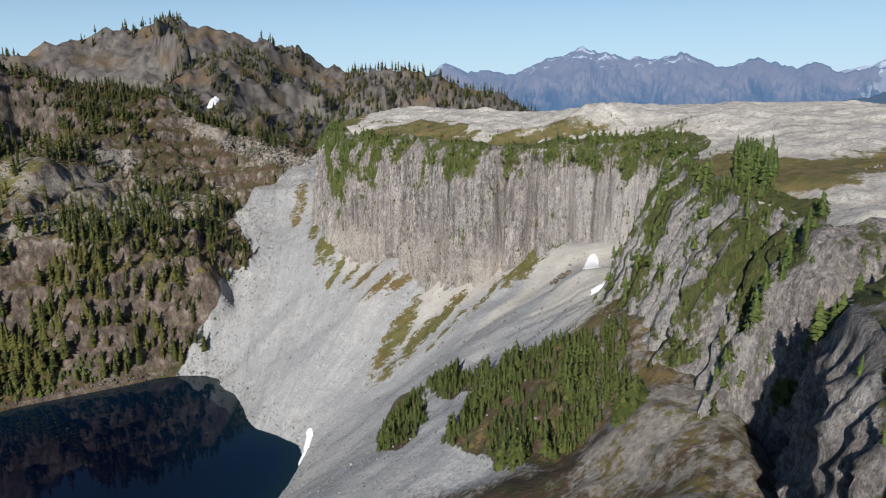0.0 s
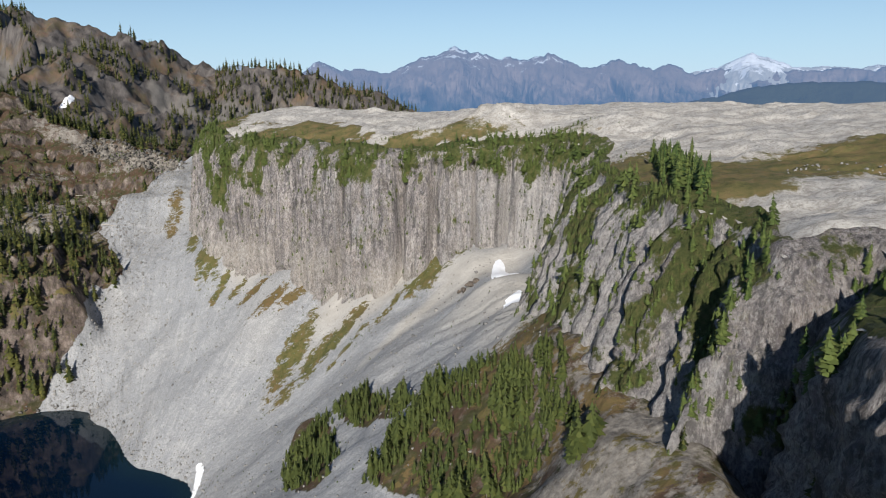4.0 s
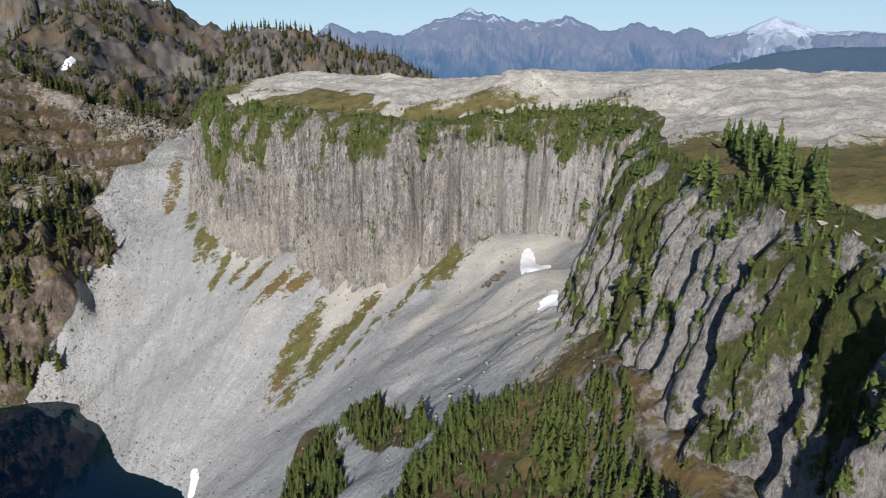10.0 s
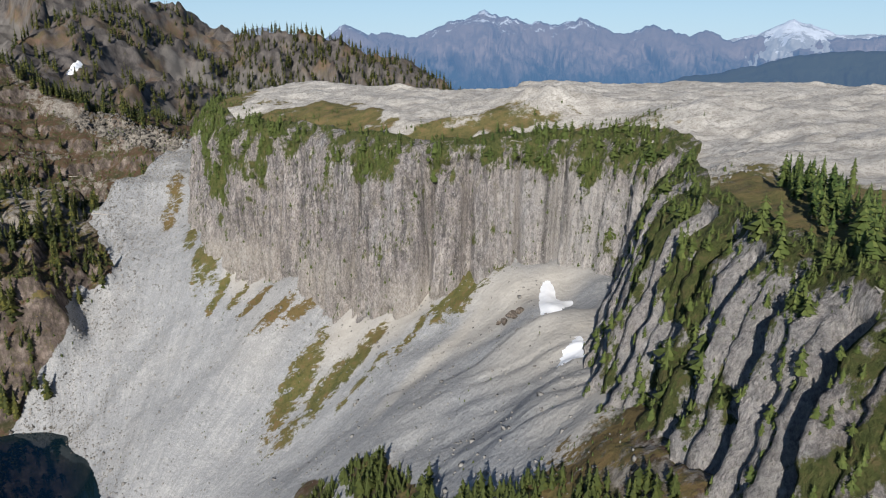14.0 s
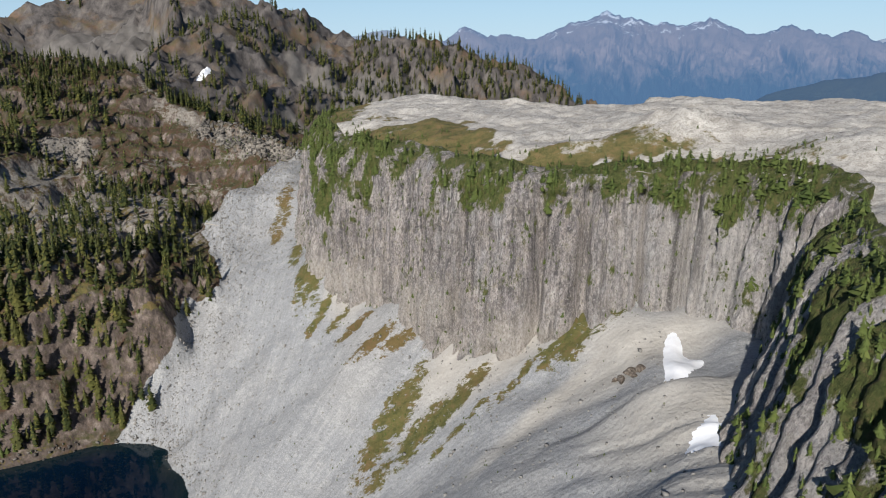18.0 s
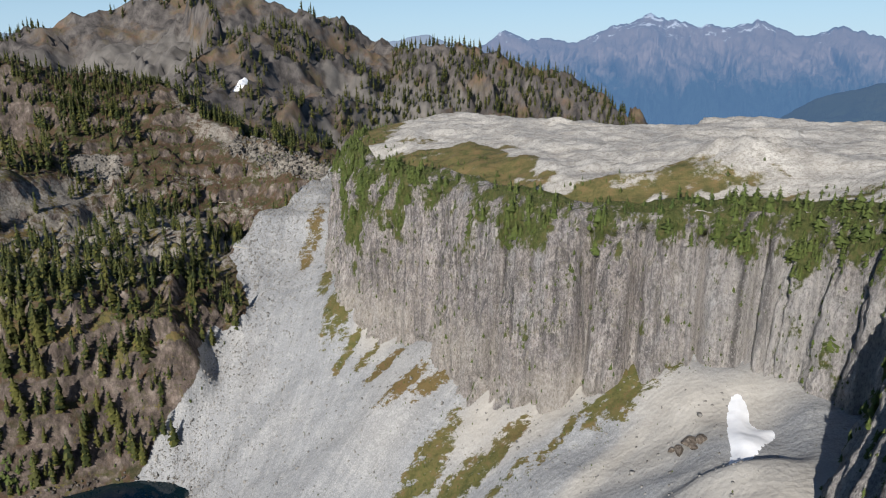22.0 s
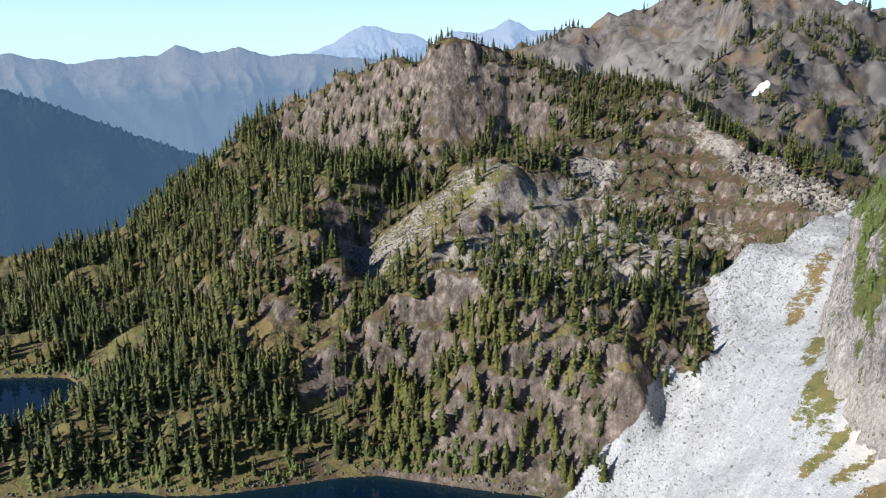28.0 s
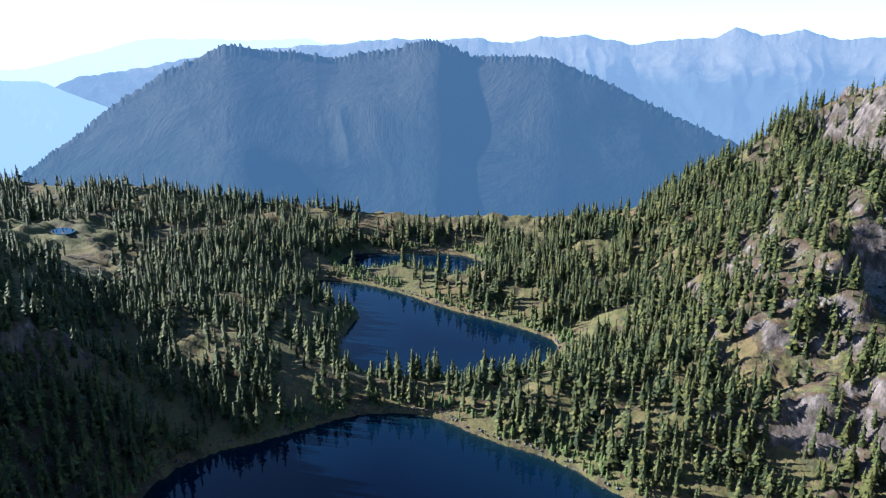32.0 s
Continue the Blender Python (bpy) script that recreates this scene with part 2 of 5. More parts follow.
    far = far + 12 * (ridged(x, y, 42, 4, 0.6, shift=16) - 1.3) * step(80, 0, df) + (11 * (ridged(x, 0.6 * y, 34, 5, 0.62, shift=5) - 1.3) + 3.6 * (ridged(x, y, 14, 2, 0.6, shift=86) - 1.0)) * step(0, 40, df)
    behind = np.clip(62 + 24 * step(-190, -240, x) * step(640, 540, y) - 0.18 * (y - 520), -200, 92)
    beyond = smax(far, behind, 12)
    over = step(500, 570, y - 0.15 * (x + 200) * (x < -200))
    z = np.where(over > 0, smax(near * (1 - over) + (near - 90) * over, beyond - 40 * (1 - over), 8), near)
    # the land falls away outside
    out = np.maximum.reduce([x - 420, np.where(y < 500, -560 - x, -900 - x), y - 1150, -260 - y, 0 * x])
    z = z - 0.8 * np.clip(out, 0, 520) + np.where(out > 0, 14 * fbm(x, y, 300, 4, shift=9) * step(0, 300, out), 0)
    z = np.where((x > 60) & (y < 560), np.minimum(z, 60 - 0.4 * np.clip(x - 300, 0, 400)), z)
    foot_x = np.interp(y, [60, 106, 125, 148, 185, 225, 240, 262], [15, 15, 11, 5, 3, 11, 17, 22])
    z = np.where((x > foot_x) & (y < 262), np.minimum(z, 84 - 1.1 * (x - foot_x)), z)
    cap = 84 - 11 * step(150, 195, y) - 2.5 * np.exp(-(((x - 3) / 14) ** 2 + ((y - 240) / 16) ** 2))
    z = np.where((y < 262) & (x > -60), smin(z, cap, 5), z)
    # a bank between the two snow patches, and raked gullies below it
    z = z - 3.2 * step(216, 222, y - 0.15 * x) * step(262, 236, y) * step(-34, -10, x) * step(14, 6, x)
    z = z + 0.9 * (ridged(0.12 * x, y + 0.25 * x + 2 * fbm(x, y, 14, 2, shift=79), 3.4, 2, 0.6, shift=80) - 1.0) * step(-50, -30, x) * step(8, 0, x) * step(158, 172, y) * step(216, 204, y)
    z = z + 1.5 * (ridged(x + 0.6 * y, 0.35 * (y - 0.6 * x), 7, 4, 0.6, shift=19) - 1.0) * step(-26, -8, x) * step(172, 140, y) * step(60, 85, y)
    z = z + 0.35 * fbm(x, y, 6, 3, shift=11) * step(1, 8, d)
    return np.where(d < 0, np.maximum(0.5 * d, -9), np.where(d < 40, np.maximum(z, 0.10 * np.minimum(d, 4)), z))


def mesa_height(x, y):
    """The bare top of the mesa."""
    d, zr = along(_edge, x, y)
    z = zr + 9.0 * (1 - np.exp(-d / 16)) * (0.75 + 0.25 * step(150, 250, y)) + 0.012 * d * step(330, 200, d)
    z = z + (5.0 + 3.6 * (ridged(x, y, 16, 4, 0.6, shift=22) - 0.6)) * np.exp(-(((x - 6) / 14) ** 2 + ((y - 292) / 10) ** 2)) + 3.0 * np.exp(-(((x - 50) / 16) ** 2 + ((y - 262) / 12) ** 2))
    z = z - 3.5 * np.exp(-(((x - 55) / 26) ** 2 + ((y - 165) / 34) ** 2)) - 2.5 * np.exp(-(((x - 40) / 14) ** 2 + ((y - 232) / 14) ** 2))
    z = z + 1.3 * fbm(x, y, 34, 4, shift=12) + 1.7 * (ridged(x + 0.3 * y, 1.15 * y, 21, 5, 0.6, shift=13) - 1.1) + 0.35 * (ridged(x, y, 4, 2, 0.6, shift=14) - 0.9)
    return z - 0.5 * np.clip(np.maximum.reduce([y - 400 + 0.3 * x, x - 190, 0 * x]), 0, 400)


# ---- mesh helpers ----
def mesh_of(name, verts, faces, smooth=False, **values):
    """A mesh from arrays; values: numbers per corner point, as attributes."""
    verts, faces = np.ascontiguousarray(verts, np.float32), np.ascontiguousarray(faces, np.int32)
    me = bpy.data.meshes.new(name)
    me.vertices.add(len(verts))
    me.vertices.foreach_set("co", verts.ravel())
    n, k = faces.shape
    me.loops.add(n * k)
    me.loops.foreach_set("vertex_index", faces.ravel())
    me.polygons.add(n)
    me.polygons.foreach_set("loop_start", np.arange(0, n * k, k, dtype=np.int32))
    me.polygons.foreach_set("loop_total", np.full(n, k, np.int32))
    for key, value in values.items():
        me.attributes.new(key, "FLOAT", "POINT").data.foreach_set("value", np.ascontiguousarray(value, np.float32).ravel())
    me.update(calc_edges=True)
    if smooth:
        me.polygons.foreach_set("use_smooth", np.ones(n, bool))
    return me


def grid_faces(rows, cols):
    a = np.arange(rows * cols).reshape(rows, cols)
    return np.stack([a[:-1, :-1], a[:-1, 1:], a[1:, 1:], a[1:, :-1]], -1).reshape(-1, 4)


def steps(marks, reach):
    """Steps of a given width between marks (place, width), then growing ones out to reach on both sides."""
    inner = np.concatenate([np.arange(a, b, w) for (a, w), (b, _) in zip(marks[:-1], marks[1:])])
    outer = np.cumsum(6.0 * 1.2 ** np.arange(60))
    outer = outer[outer < reach]
    return np.r_[(inner[0] - outer)[::-1], inner, inner[-1] + outer]


# ---- materials ----
def material(name):
    mat = bpy.data.materials.new(name)
    mat.use_nodes = True
    nodes, links = mat.node_tree.nodes, mat.node_tree.links
    return mat, nodes, links, nodes["Principled BSDF"]


class Maker:
    """Short forms for shader nodes."""

    def __init__(self, name, rough=0.9):
        self.mat, self.nodes, self.links, self.shader = material(name)
        self.shader.inputs["Roughness"].default_value = rough
        self.shader.inputs["Specular IOR Level"].default_value = 0.25
        self.place = self.nodes.new("ShaderNodeNewGeometry").outputs["Position"]

    def put(self, socket, value):
        if isinstance(value, (int, float)):
            socket.default_value = value
        elif isinstance(value, tuple):
            socket.default_value = (*value, 1.0) if len(value) == 3 else value
        else:
            self.links.new(value, socket)

    def scaled(self, sx, sy, sz):
        n = self.nodes.new("ShaderNodeVectorMath")
        n.operation = "MULTIPLY"
        self.links.new(self.place, n.inputs[0])
        n.inputs[1].default_value = (sx, sy, sz)
        return n.outputs[0]

    def noise(self, scale, detail=4.0, rough=0.55, vector=None, twist=0.0):
        n = self.nodes.new("ShaderNodeTexNoise")
        n.inputs["Scale"].default_value, n.inputs["Detail"].default_value = scale, detail
        n.inputs["Roughness"].default_value, n.inputs["Distortion"].default_value = rough, twist
        self.links.new(vector or self.place, n.inputs["Vector"])
        return n.outputs["Fac"]

    def cells(self, scale, vector=None, feature="F1", out="Distance"):
        n = self.nodes.new("ShaderNodeTexVoronoi")
        n.feature = feature
        n.inputs["Scale"].default_value = scale
        self.links.new(vector or self.place, n.inputs["Vector"])
        return n.outputs[out]

    def ramp(self, value, *stops):
        n = self.nodes.new("ShaderNodeValToRGB")
        marks = n.color_ramp.elements
        while len(marks) < len(stops):
            marks.new(0.5)
        for mark, (at, colour) in zip(marks, stops):
            mark.position = at
            mark.color = (colour,) * 3 + (1,) if isinstance(colour, (int, float)) else (*colour, 1)
        self.links.new(value, n.inputs[0])
        return n.outputs["Color"]

    def mix(self, share, a, b, how="MIX"):
        n = self.nodes.new("ShaderNodeMix")
        n.data_type, n.blend_type = "RGBA", how
        for socket, value in ((n.inputs[0], share), (n.inputs[6], a), (n.inputs[7], b)):
            self.put(socket, value)
        return n.outputs[2]

    def sum(self, how, a, b):
        n = self.nodes.new("ShaderNodeMath")
        n.operation = how
        self.put(n.inputs[0], a)
        self.put(n.inputs[1], b)
        return n.outputs[0]

    def value(self, name):
        n = self.nodes.new("ShaderNodeAttribute")
        n.attribute_name = name
        return n.outputs["Fac"]

    def split(self):
        n = self.nodes.new("ShaderNodeSeparateXYZ")
        self.links.new(self.place, n.inputs[0])
        return n.outputs

    def edge(self, value, wave, spread=0.5, width=0.12):
        """A share with a frayed edge: the value of an attribute broken up by noise."""
        s = self.sum("ADD", value, self.sum("MULTIPLY", self.sum("SUBTRACT", wave, 0.5), spread))
        return self.ramp(s, (0.5 - width, 0.0), (0.5 + width, 1.0))

    def done(self, colour, height=None, strength=0.4, distance=0.4):
        self.put(self.shader.inputs["Base Color"], colour)
        if height is not None:
            b = self.nodes.new("ShaderNodeBump")
            b.inputs["Strength"].default_value, b.inputs["Distance"].default_value = strength, distance
            self.links.new(height, b.inputs["Height"])
            self.links.new(b.outputs[0], self.shader.inputs["Normal"])
        return self.mat


def ground_material():
    m = Maker("ground")
    big, mid, fine = m.noise(0.02, 5), m.noise(0.12, 6, 0.65), m.noise(0.9, 5, 0.7)
    stream = m.nodes.new("ShaderNodeCombineXYZ")
    m.links.new(m.value("sweep"), stream.inputs[0])
    m.links.new(m.sum("MULTIPLY", m.value("away"), 0.10), stream.inputs[1])
    streaks = m.noise(0.11, 5, 0.6, stream.outputs[0], 0.4)
    threads = m.noise(0.7, 6, 0.7, stream.outputs[0], 0.3)
    stone = m.cells(0.55, out="Color")
    n = m.nodes.new("ShaderNodeSeparateColor")
    m.links.new(stone, n.inputs[0])
    speck = n.outputs[0]
    soil = m.ramp(m.noise(0.11, 7, 0.7), (0.30, (0.022, 0.026, 0.010)), (0.42, (0.050, 0.045, 0.020)), (0.50, (0.080, 0.046, 0.030)), (0.58, (0.050, 0.052, 0.018)), (0.72, (0.125, 0.095, 0.060)))
    soil = m.mix(m.ramp(m.noise(0.4, 7, 0.72), (0.54, 0.0), (0.68, 0.6)), soil, (0.20, 0.165, 0.135))
    joints = m.nodes.new("ShaderNodeTexVoronoi")
    joints.feature = "DISTANCE_TO_EDGE"
    joints.inputs["Scale"].default_value = 0.25
    warp = m.nodes.new("ShaderNodeVectorMath")
    warp.operation = "ADD"
    m.links.new(m.scaled(1, 1.3, 0.5), warp.inputs[0])
    m.links.new(m.sum("MULTIPLY", m.noise(0.25, 6, 0.7), 9.0), warp.inputs[1])
    m.links.new(warp.outputs[0], joints.inputs["Vector"])
    rock = m.ramp(m.noise(0.30, 9, 0.68, m.scaled(1, 1, 0.5)), (0.34, (0.027, 0.022, 0.018)), (0.43, (0.084, 0.064, 0.053)), (0.54, (0.160, 0.124, 0.104)), (0.68, (0.285, 0.236, 0.200)))
    rock = m.mix(m.ramp(joints.outputs["Distance"], (0.0, 0.45), (0.22, 0.0)), rock, (0.03, 0.026, 0.024))
    rock = m.mix(m.ramp(m.noise(0.6, 7, 0.75), (0.52, 0.0), (0.64, 0.6)), rock, (0.06, 0.058, 0.025))
    scree = m.ramp(streaks, (0.30, (0.21, 0.216, 0.224)), (0.45, (0.268, 0.273, 0.280)), (0.58, (0.300, 0.304, 0.308)), (0.72, (0.37, 0.37, 0.368)))
    scree = m.mix(m.ramp(threads, (0.34, 0.5), (0.46, 0.0)), scree, (0.17, 0.169, 0.166))
    scree = m.mix(m.ramp(threads, (0.54, 0.0), (0.68, 0.5)), scree, (0.44, 0.425, 0.40))
    scree = m.mix(m.ramp(big, (0.50, 0.0), (0.66, 0.35)), scree, (0.35, 0.33, 0.30))
    scree = m.mix(m.ramp(speck, (0.6, 0.0), (1.0, 0.3)), scree, (0.47, 0.46, 0.44))
    scree = m.mix(m.ramp(m.noise(1.3, 8, 0.8), (0.36, 0.75), (0.48, 0.0)), scree, (0.17, 0.165, 0.16))
    grit = m.noise(2.4, 4, 0.8)
    scree = m.mix(m.ramp(grit, (0.38, 0.45), (0.48, 0.0)), scree, (0.17, 0.17, 0.168))
    scree = m.mix(m.ramp(grit, (0.52, 0.0), (0.62, 0.5)), scree, (0.46, 0.455, 0.445))
    scree = m.mix(m.sum("MULTIPLY", m.value("tan"), 0.8), scree, m.ramp(mid, (0.3, (0.38, 0.345, 0.295)), (0.7, (0.54, 0.50, 0.44))))
    grass = m.ramp(m.noise(0.35, 5, 0.7), (0.3, (0.050, 0.056, 0.018)), (0.5, (0.110, 0.104, 0.034)), (0.7, (0.165, 0.112, 0.052)))
    grass = m.mix(m.ramp(big, (0.42, 0.0), (0.6, 0.5)), grass, (0.15, 0.085, 0.04))
    colour = m.mix(m.edge(m.value("rock"), mid, 1.6, 0.1), soil, rock)
    colour = m.mix(m.edge(m.value("pale"), m.noise(0.3, 7, 0.75), 2.0, 0.1), colour, m.ramp(m.noise(0.7, 8, 0.75), (0.34, (0.11, 0.096, 0.08)), (0.46, (0.185, 0.165, 0.14)), (0.66, (0.30, 0.272, 0.235))))
    crag = m.ramp(m.noise(0.09, 10, 0.7, m.scaled(1, 1, 0.35)), (0.36, (0.034, 0.031, 0.030)), (0.46, (0.072, 0.064, 0.060)), (0.56, (0.115, 0.102, 0.094)), (0.70, (0.17, 0.152, 0.138)))
    crag = m.mix(m.ramp(m.noise(0.02, 6, 0.65), (0.5, 0.0), (0.62, 0.75)), crag, m.ramp(mid, (0.35, (0.10, 0.085, 0.035)), (0.65, (0.17, 0.10, 0.065))))
    talus = m.ramp(m.noise(0.05, 8, 0.6), (0.35, (0.105, 0.096, 0.088)), (0.65, (0.175, 0.160, 0.145)))
    crag = m.mix(m.edge(m.value("pale"), mid, 0.8, 0.15), crag, talus)
    colour = m.mix(m.value("far"), colour, crag)
    colour = m.mix(m.edge(m.value("scree"), fine, 0.5, 0.06), colour, scree)
    colour = m.mix(m.edge(m.value("grass"), m.sum("ADD", m.sum("MULTIPLY", mid, 0.5), m.sum("MULTIPLY", m.noise(1.0, 7, 0.75, m.scaled(0.30, 0.55, 0.4)), 0.5)), 3.4, 0.06), colour, grass)
    height = m.sum("ADD", m.sum("MULTIPLY", fine, 0.8), m.sum("MULTIPLY", m.cells(0.8), 0.5))
    return m.done(colour, height, 0.55, 0.5)


def cliff_material():
    m = Maker("cliff_rock")
    n = m.noise(1.0, 10, 0.68, m.scaled(0.42, 0.42, 0.05), 0.5)
    fine = m.noise(1.6, 8, 0.75, m.scaled(1, 1, 0.4))
    big = m.noise(0.04, 5, 0.6)
    rock = m.ramp(n, (0.35, (0.13, 0.122, 0.122)), (0.44, (0.36, 0.34, 0.332)), (0.55, (0.52, 0.493, 0.478)), (0.68, (0.72, 0.69, 0.665)))
    grain = m.noise(3.2, 6, 0.78, m.scaled(1, 1, 0.45))
    rock = m.mix(0.75, rock, m.ramp(grain, (0.38, (0.13, 0.115, 0.11)), (0.5, (0.36, 0.33, 0.315)), (0.62, (0.60, 0.57, 0.54))), "OVERLAY")
    rock = m.mix(m.ramp(big, (0.45, 0.0), (0.65, 0.4)), rock, (0.34, 0.285, 0.25))
    rock = m.mix(m.ramp(m.noise(0.45, 8, 0.75), (0.53, 0.0), (0.66, 0.5)), rock, (0.235, 0.215, 0.10))
    rock = m.mix(m.ramp(m.noise(0.14, 5, 0.7, m.scaled(1, 1, 0.3)), (0.55, 0.0), (0.68, 0.6)), rock, (0.40, 0.40, 0.40))
    rock = m.mix(m.ramp(fine, (0.38, 0.85), (0.50, 0.0)), rock, (0.10, 0.092, 0.09))
    rock = m.mix(m.ramp(m.noise(1.0, 6, 0.62, m.scaled(0.75, 0.75, 0.028), 0.3), (0.38, 0.8), (0.50, 0.0)), rock, (0.085, 0.078, 0.082))
    rock = m.mix(m.ramp(m.noise(1.0, 7, 0.7, m.scaled(0.5, 0.5, 0.10)), (0.54, 0.0), (0.64, 0.55)), rock, (0.30, 0.265, 0.275))
    rock = m.mix(m.sum("MULTIPLY", m.value("fresh"), 0.55), rock, m.ramp(fine, (0.3, (0.44, 0.42, 0.40)), (0.7, (0.72, 0.69, 0.66))))
    rock = m.mix(m.sum("MULTIPLY", m.value("tan"), 0.75), rock, m.ramp(fine, (0.3, (0.34, 0.30, 0.26)), (0.7, (0.57, 0.52, 0.455))))
    rock = m.mix(m.sum("MULTIPLY", m.value("wet"), 0.8), rock, (0.045, 0.04, 0.038))
    chips = m.noise(1.9, 5, 0.8, m.scaled(1, 1, 0.6))
    rock = m.mix(m.ramp(chips, (0.38, 0.6), (0.47, 0.0)), rock, (0.14, 0.13, 0.126))
    rock = m.mix(m.ramp(chips, (0.53, 0.0), (0.62, 0.5)), rock, (0.60, 0.57, 0.545))
    green = m.ramp(m.noise(0.8, 5, 0.7), (0.3, (0.045, 0.060, 0.016)), (0.5, (0.100, 0.115, 0.034)), (0.7, (0.17, 0.138, 0.060)))
    colour = m.mix(m.edge(m.value("grass"), m.noise(0.33, 6, 0.72, m.scaled(1, 1, 0.6)), 1.5, 0.06), rock, green)
    height = m.sum("ADD", m.sum("MULTIPLY", n, 1.3), m.sum("ADD", m.sum("MULTIPLY", fine, 0.9), m.sum("MULTIPLY", grain, 0.35)))
    return m.done(colour, height, 1.0, 1.3)


def mesa_material():
    m = Maker("pale_slab_rock")
    mid, fine = m.noise(0.14, 6, 0.65, twist=0.5), m.noise(1.1, 6, 0.7)
    lines = m.noise(1.0, 8, 0.7, m.scaled(0.10, 0.34, 0.3), 1.2)
    rock = m.ramp(mid, (0.28, (0.33, 0.305, 0.275)), (0.5, (0.48, 0.45, 0.405)), (0.72, (0.62, 0.585, 0.535)))
    rock = m.mix(m.ramp(m.noise(0.5, 8, 0.78, twist=0.8), (0.40, 0.6), (0.50, 0.0)), rock, (0.19, 0.172, 0.15))
    rock = m.mix(m.ramp(lines, (0.34, 0.7), (0.44, 0.0)), rock, (0.24, 0.215, 0.18))
    rock = m.mix(m.ramp(fine, (0.32, 0.65), (0.46, 0.0)), rock, (0.22, 0.195, 0.165))
    pocks = m.noise(1.7, 5, 0.8)
    rock = m.mix(m.ramp(pocks, (0.40, 0.6), (0.48, 0.0)), rock, (0.20, 0.18, 0.155))
    meadow = m.ramp(m.noise(0.3, 6, 0.7), (0.3, (0.055, 0.066, 0.020)), (0.5, (0.130, 0.110, 0.042)), (0.72, (0.20, 0.132, 0.062)))
    colour = m.mix(m.edge(m.value("grass"), m.sum("ADD", m.sum("MULTIPLY", mid, 0.6), m.sum("MULTIPLY", m.noise(0.55, 6, 0.75), 0.4)), 1.5, 0.06), rock, meadow)
    return m.done(colour, m.sum("ADD", fine, lines), 0.7, 0.5)


def snow_material():
    m = Maker("old_snow", 0.6)
    return m.done(m.ramp(m.noise(0.7, 5), (0.3, (0.86, 0.87, 0.89)), (0.7, (0.93, 0.93, 0.94))), m.noise(0.9, 4), 0.3, 0.2)


def water_material():
    m = Maker("lake_water", 0.03)
    m.shader.inputs["Specular IOR Level"].default_value = 0.5
    m.shader.inputs["IOR"].default_value = 1.33
    colour = m.ramp(m.value("deep"), (0.0, (0.006, 0.018, 0.022)), (0.2, (0.002, 0.010, 0.024)), (1.0, (0.0008, 0.003, 0.012)))
    return m.done(colour, m.noise(0.8, 3, 0.5), 0.03, 0.1)


def leaf_material(name, dark, light, warm):
    m = Maker(name, 0.75)
    info = m.nodes.new("ShaderNodeNewGeometry")
    rand = info.outputs["Random Per Island"]
    who = m.nodes.new("ShaderNodeObjectInfo").outputs["Random"]
    colour = m.ramp(rand, (0.0, dark), (0.6, light), (1.0, warm))
    colour = m.mix(m.ramp(m.sum("ADD", m.sum("MULTIPLY", m.noise(0.06, 2), 0.7), m.sum("MULTIPLY", who, 0.3)), (0.4, 0.0), (0.62, 0.55)), colour, warm)
    return m.done(colour)


def bark_material(name, dark, light):
    m = Maker(name)
    return m.done(m.ramp(m.noise(3.0, 4, 0.6, m.scaled(1, 1, 0.2)), (0.3, dark), (0.7, light)))


def range_material(name, haze_glow, share, low, high, snow=0.0, base=-300.0, top=300.0, shift=0.0):
    """A far range: its own slopes, with haze painted on as an even emission."""
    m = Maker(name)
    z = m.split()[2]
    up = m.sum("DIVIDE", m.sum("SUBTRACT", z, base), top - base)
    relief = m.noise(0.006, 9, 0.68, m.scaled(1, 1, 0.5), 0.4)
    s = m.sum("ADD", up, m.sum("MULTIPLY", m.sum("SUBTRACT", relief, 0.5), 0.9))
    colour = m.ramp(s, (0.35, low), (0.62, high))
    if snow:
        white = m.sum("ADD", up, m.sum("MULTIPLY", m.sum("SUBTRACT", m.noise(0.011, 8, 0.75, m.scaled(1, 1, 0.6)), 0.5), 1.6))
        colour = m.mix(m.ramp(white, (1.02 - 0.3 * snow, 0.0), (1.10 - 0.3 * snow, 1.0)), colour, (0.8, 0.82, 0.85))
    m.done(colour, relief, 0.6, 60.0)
    # surface emission in the haze colour, no real air in between
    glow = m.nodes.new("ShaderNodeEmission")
    glow.inputs[0].default_value = (*haze_glow, 1)
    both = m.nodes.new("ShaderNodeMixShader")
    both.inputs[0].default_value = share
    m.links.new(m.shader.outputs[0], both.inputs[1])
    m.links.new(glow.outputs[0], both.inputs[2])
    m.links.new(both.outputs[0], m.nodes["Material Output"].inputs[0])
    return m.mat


GROUND, CLIFF, SLAB, SNOW, WATER = ground_material(), cliff_material(), mesa_material(), snow_material(), water_material()
NEEDLES = leaf_material("conifer_needles", (0.014, 0.022, 0.007), (0.046, 0.058, 0.015), (0.120, 0.112, 0.026))
YOUNG = leaf_material("young_conifer_green", (0.012, 0.026, 0.009), (0.034, 0.056, 0.015), (0.080, 0.092, 0.022))
SHRUB = leaf_material("dwarf_conifer_green", (0.028, 0.050, 0.014), (0.066, 0.104, 0.026), (0.120, 0.142, 0.038))
BARK = bark_material("grey_bark", (0.06, 0.05, 0.042), (0.17, 0.15, 0.13))


# ---- patches of cover ----
def patch(x, y, cx, cy, long, wide, turn):
    """1 in the middle of a leaning oval, 0.5 at its edge, 0 outside."""
    c, s = math.cos(radians(turn)), math.sin(radians(turn))
    u, v = (x - cx) * c + (y - cy) * s, -(x - cx) * s + (y - cy) * c
    return np.clip(1 - 0.5 * ((u / long) ** 2 + (v / wide) ** 2), 0, 1)


